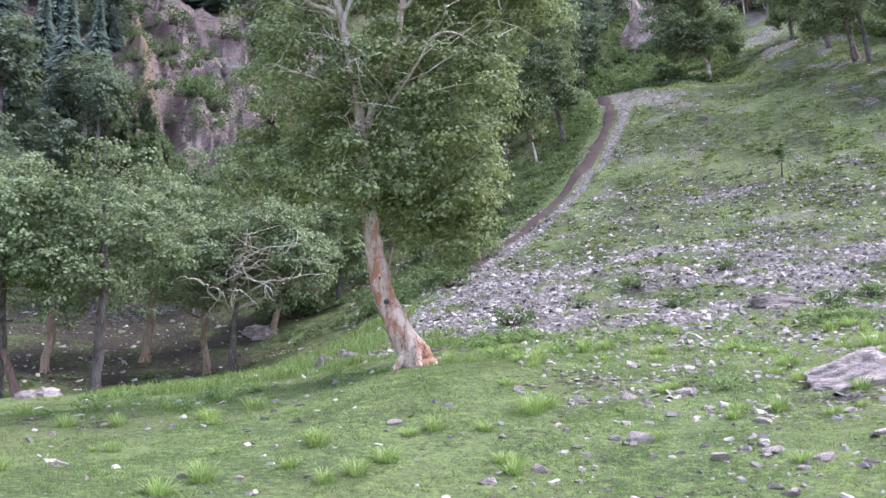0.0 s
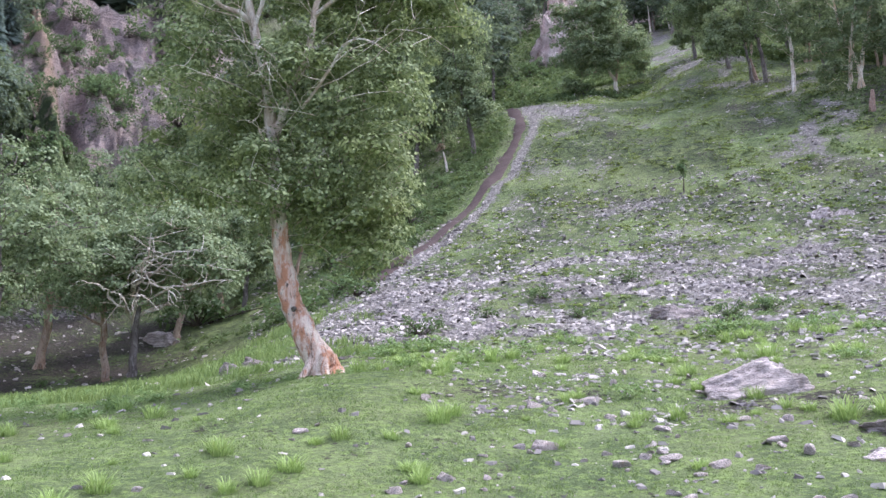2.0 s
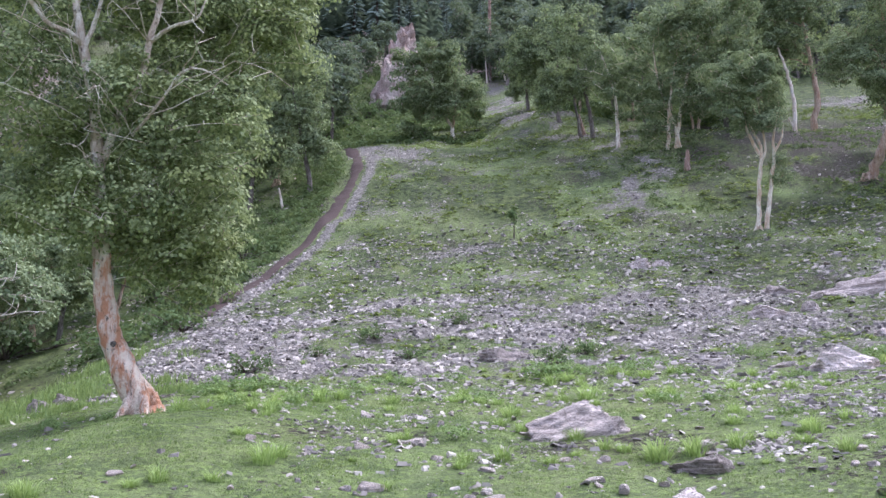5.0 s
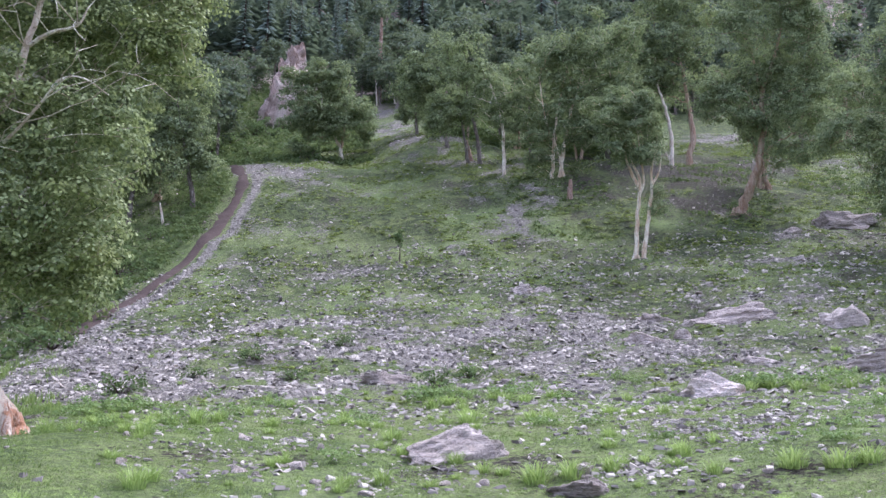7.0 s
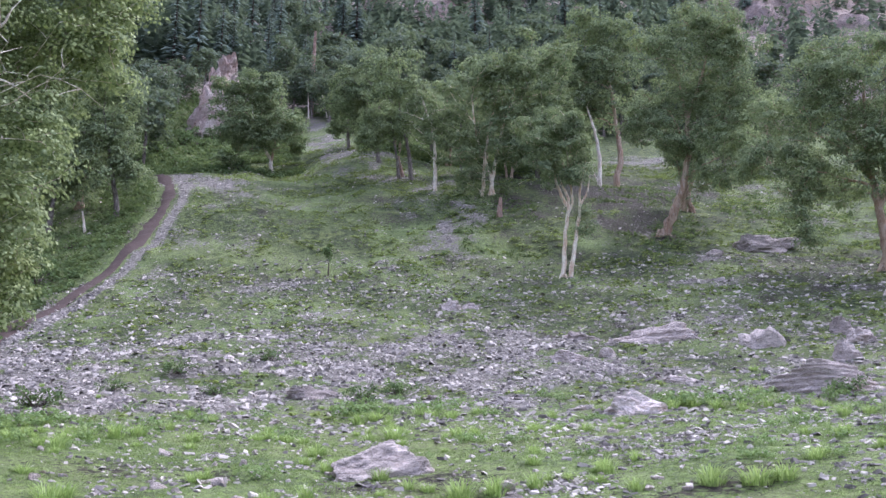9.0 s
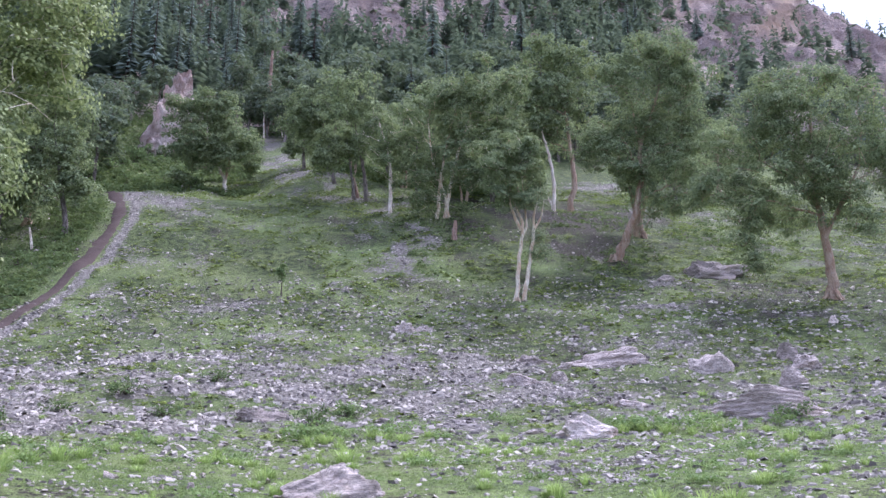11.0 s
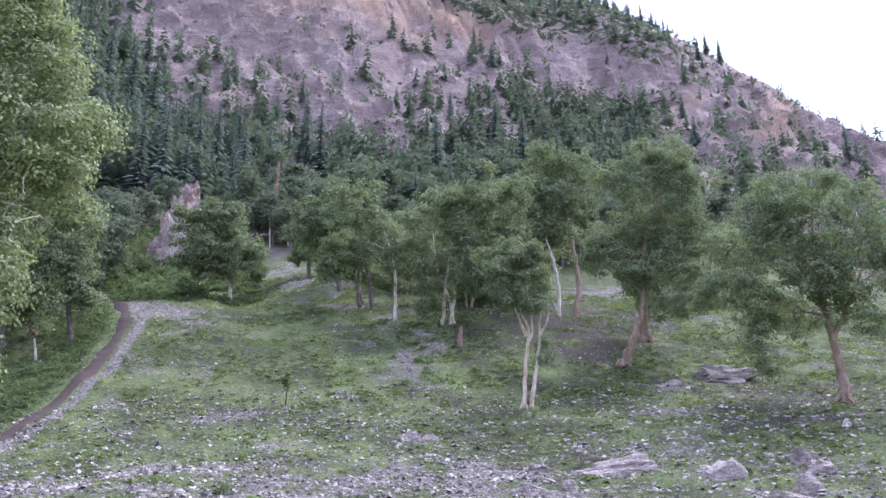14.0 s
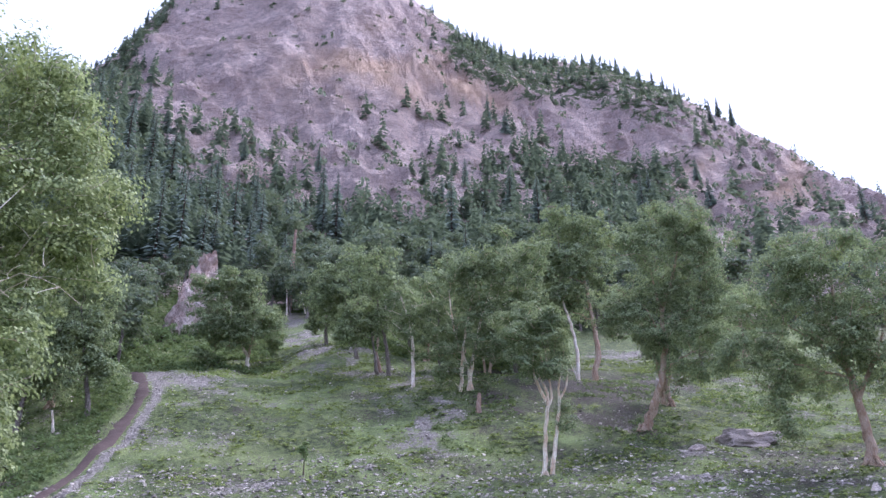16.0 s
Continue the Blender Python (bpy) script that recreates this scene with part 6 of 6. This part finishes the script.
def tussocks():
    """Low cushions of grass all over the fan, too many to count."""
    rng = np.random.default_rng(616)
    x, y = scatter(rng, 38000, (-3, 58), (27, 100))
    r, az = np.hypot(x, y), np.degrees(np.arctan2(x, y))
    scree, bare = masks(x, y)[:2]
    keep = (scree < 0.38 + 0.2 * rng.random(len(x))) & (bare < 0.5) & (fbm(x / 1.7, y / 1.7, 3, 617) > -0.15 + 0.35 * rng.random(len(x))) & (az > track_bearing(r) + 1.5) & (rng.random(len(x)) < 0.35 + 0.65 * ramp(r, 34, 60))
    x, y, r = x[keep], y[keep], r[keep]
    size = rng.uniform(0.14, 0.36, len(x)) * (0.75 + 0.5 * ramp(r, 40, 80))
    v, f = leaves(rng, np.stack([x, y, height(x, y) - 0.02], 1), size, 11, 0.15, -0.4)
    base = np.repeat(height(x, y), 44)
    v[:, 2] = base + np.maximum(v[:, 2] - base, -0.02) * 0.6
    tagged(new("tussocks", mesh_of("tussocks", v, f, TUSSOCK, False)), "low green grass cushions between the stones of the slope", "grass", kind="stuff")


def herbs():
    """Bushy light green herbs at the foot of the scree."""
    rng = np.random.default_rng(717)
    protos = []
    for k in range(4):
        b = thing("herb", "bushy light green herb at the foot of the scree", "plant", "herbs in the meadow", spot([22.2, 23.0, 41.4, 3.4][k], [27.2, 28.0, 27.8, 25.2][k], 0.04))
        c = rng.normal(size=(22, 3)) * np.array([0.26, 0.26, 0.08]) + np.array([0, 0, 0.17])
        v, f = leaves(rng, c, 0.13, 18, 0.065, -0.6)
        part("foliage", mesh_of("foliage", v, f, HERB, False), b, kind="stuff")
        protos.append(b)
    where = [(22.2, 27.2, 1.3), (23.0, 28.0, 1.2), (24.4, 27.6, 1.0), (27.2, 27.6, 1.2), (28.2, 28.0, 1.1), (26.2, 28.2, 0.9), (24.6, 31.6, 1.0), (41.4, 27.8, 1.3), (42.6, 28.4, 1.4), (43.8, 28.0, 1.3), (45.2, 27.6, 1.2), (46.0, 28.6, 1.1), (47.6, 27.6, 1.1), (51.0, 26.4, 1.3), (3.4, 25.2, 1.2), (4.6, 26.0, 1.3), (5.6, 26.4, 1.1), (2.2, 24.2, 1.0), (8.2, 24.6, 1.0), (40.4, 28.4, 1.0), (10.2, 26.0, 0.9), (50.0, 29.0, 1.0)]
    while len(where) < 110:
        az, r = rng.uniform(-24, 56), rng.uniform(17, 33)
        if float(fbm(az / 3, r / 3, 3, 727)) > 0.15:
            where.append((az, r, rng.uniform(0.35, 0.8)))
    for az, r, s in where:
        copy_thing(protos[int(rng.integers(4))], Matrix.Translation(spot(az, r, 0.04)) @ Matrix.Rotation(rng.uniform(0, 6.28), 4, "Z") @ Matrix.Diagonal((s * rng.uniform(0.8, 1.3), s, s * rng.uniform(0.7, 1.1), 1)))


def tufts():
    """Taller fresh bunches of grass, each on its own."""
    rng = np.random.default_rng(707)
    protos = []
    for k in range(5):
        n = 150
        a, d = rng.uniform(0, 6.28, n), 0.14 * np.sqrt(rng.random(n))
        h = rng.uniform(0.10, 0.44, n) * (1.1 - 2.2 * d)
        reach = h * (0.15 + 4.5 * d) * rng.uniform(0.4, 1.7, n)
        base = np.stack([d * np.cos(a), d * np.sin(a), a * 0 - 0.03], 1)
        b = a + rng.normal(size=n) * 0.6
        out, side = np.stack([np.cos(b), np.sin(b), b * 0], 1), np.stack([-np.sin(b), np.cos(b), b * 0], 1) * 0.006
        up = np.array([0, 0, 1.0])
        rows = [base + out * (reach * t ** 1.8)[:, None] + up * (h * (t - 0.3 * t ** 3))[:, None] for t in (0, 0.4, 0.75, 1.0)]
        v = np.stack([rows[0] - side, rows[0] + side, rows[1] - side, rows[1] + side, rows[2] - side * 0.7, rows[2] + side * 0.7, rows[3] - side * 0.1, rows[3] + side * 0.1], 1)
        i = np.arange(n)[:, None] * 8
        f = np.concatenate([i + np.array(q) for q in ((0, 1, 3, 2), (2, 3, 5, 4), (4, 5, 7, 6))])
        protos.append(mesh_of("grass_tuft", v.reshape(-1, 3), f, TUFT, False))
    known = [(-16.4, 11.6, 1.2), (-14.0, 12.2, 1.0), (-3.4, 12.6, 1.1), (-5.2, 12.1, 1.1), (-7, 11.8, 0.8), (5.4, 14.8, 1.3), (6.2, 15.2, 1.0), (-2.0, 13.8, 0.7), (-0.5, 14.0, 0.9), (4.0, 16.6, 0.9), (24.6, 22.5, 1.4), (22.4, 26.0, 1.6), (23.4, 26.6, 1.7), (24.2, 25.6, 1.4), (26.8, 26.8, 1.7), (28.0, 26.2, 1.5), (26.0, 27.2, 1.4), (29.5, 27, 1.2), (34, 26, 1.3), (28.5, 15.4, 1.5), (30.6, 15.6, 1.3), (25.4, 16.2, 0.9), (26.6, 16.0, 0.9), (33.0, 16.0, 1.1), (20.6, 17.8, 0.9), (20.0, 19.6, 1.1), (45.5, 15.8, 1.6), (47, 16.0, 1.3), (43.0, 15.8, 1.3), (41.0, 27.2, 1.6), (42.2, 27.6, 1.8), (43.6, 27.2, 1.6), (45.0, 26.8, 1.5), (46.4, 27.4, 1.4), (47.8, 26.0, 1.4), (50.4, 25.6, 1.6), (51.6, 25.8, 1.5), (49.2, 27.8, 1.4), (-6.2, 27.5, 1.1), (2.0, 20.0, 1.0), (0.5, 19.2, 1.2), (3.2, 21.5, 1.3), (8.6, 23.0, 1.4), (9.8, 23.6, 1.2), (7.2, 22.4, 1.1), (11.5, 25, 1.2), (2.8, 24.5, 1.5), (4.8, 25.4, 1.4), (16.4, 22.8, 1.0), (12.8, 20.5, 0.8)]
    while len(known) < 240:
        az, r = rng.uniform(-25, 56), rng.uniform(12, 30) if rng.random() < 0.7 else rng.uniform(22, 40)
        if float(fbm(az / 5, r / 4, 3, 717)) > 0.05 and (az > 0 or rng.random() < 0.6):
            known.append((az, r, rng.uniform(0.4, 1.1)))
    for az, r, s in known:
        s *= 0.72 if r > 24 else 0.95
        ob = tagged(new("grass_tuft", protos[int(rng.integers(5))]), "fresh light green tuft of long grass", "grass", "tufts in the meadow")
        ob.matrix_basis = Matrix.Translation(spot(az, r)) @ Matrix.Rotation(rng.uniform(0, 6.28), 4, "Z") @ Matrix.Diagonal((s * rng.uniform(0.8, 1.2), s, s * rng.uniform(0.75, 1.2), 1))


big_birch()
slope_birches()
left_wood()
boulders()
fir_woods()
hill_woods()
far_firs()
mountain_scrub()
snags()
undergrowth()
shrubs()
meadow_stones()
tufts()
herbs()
scree_fields()
tussocks()
turf()
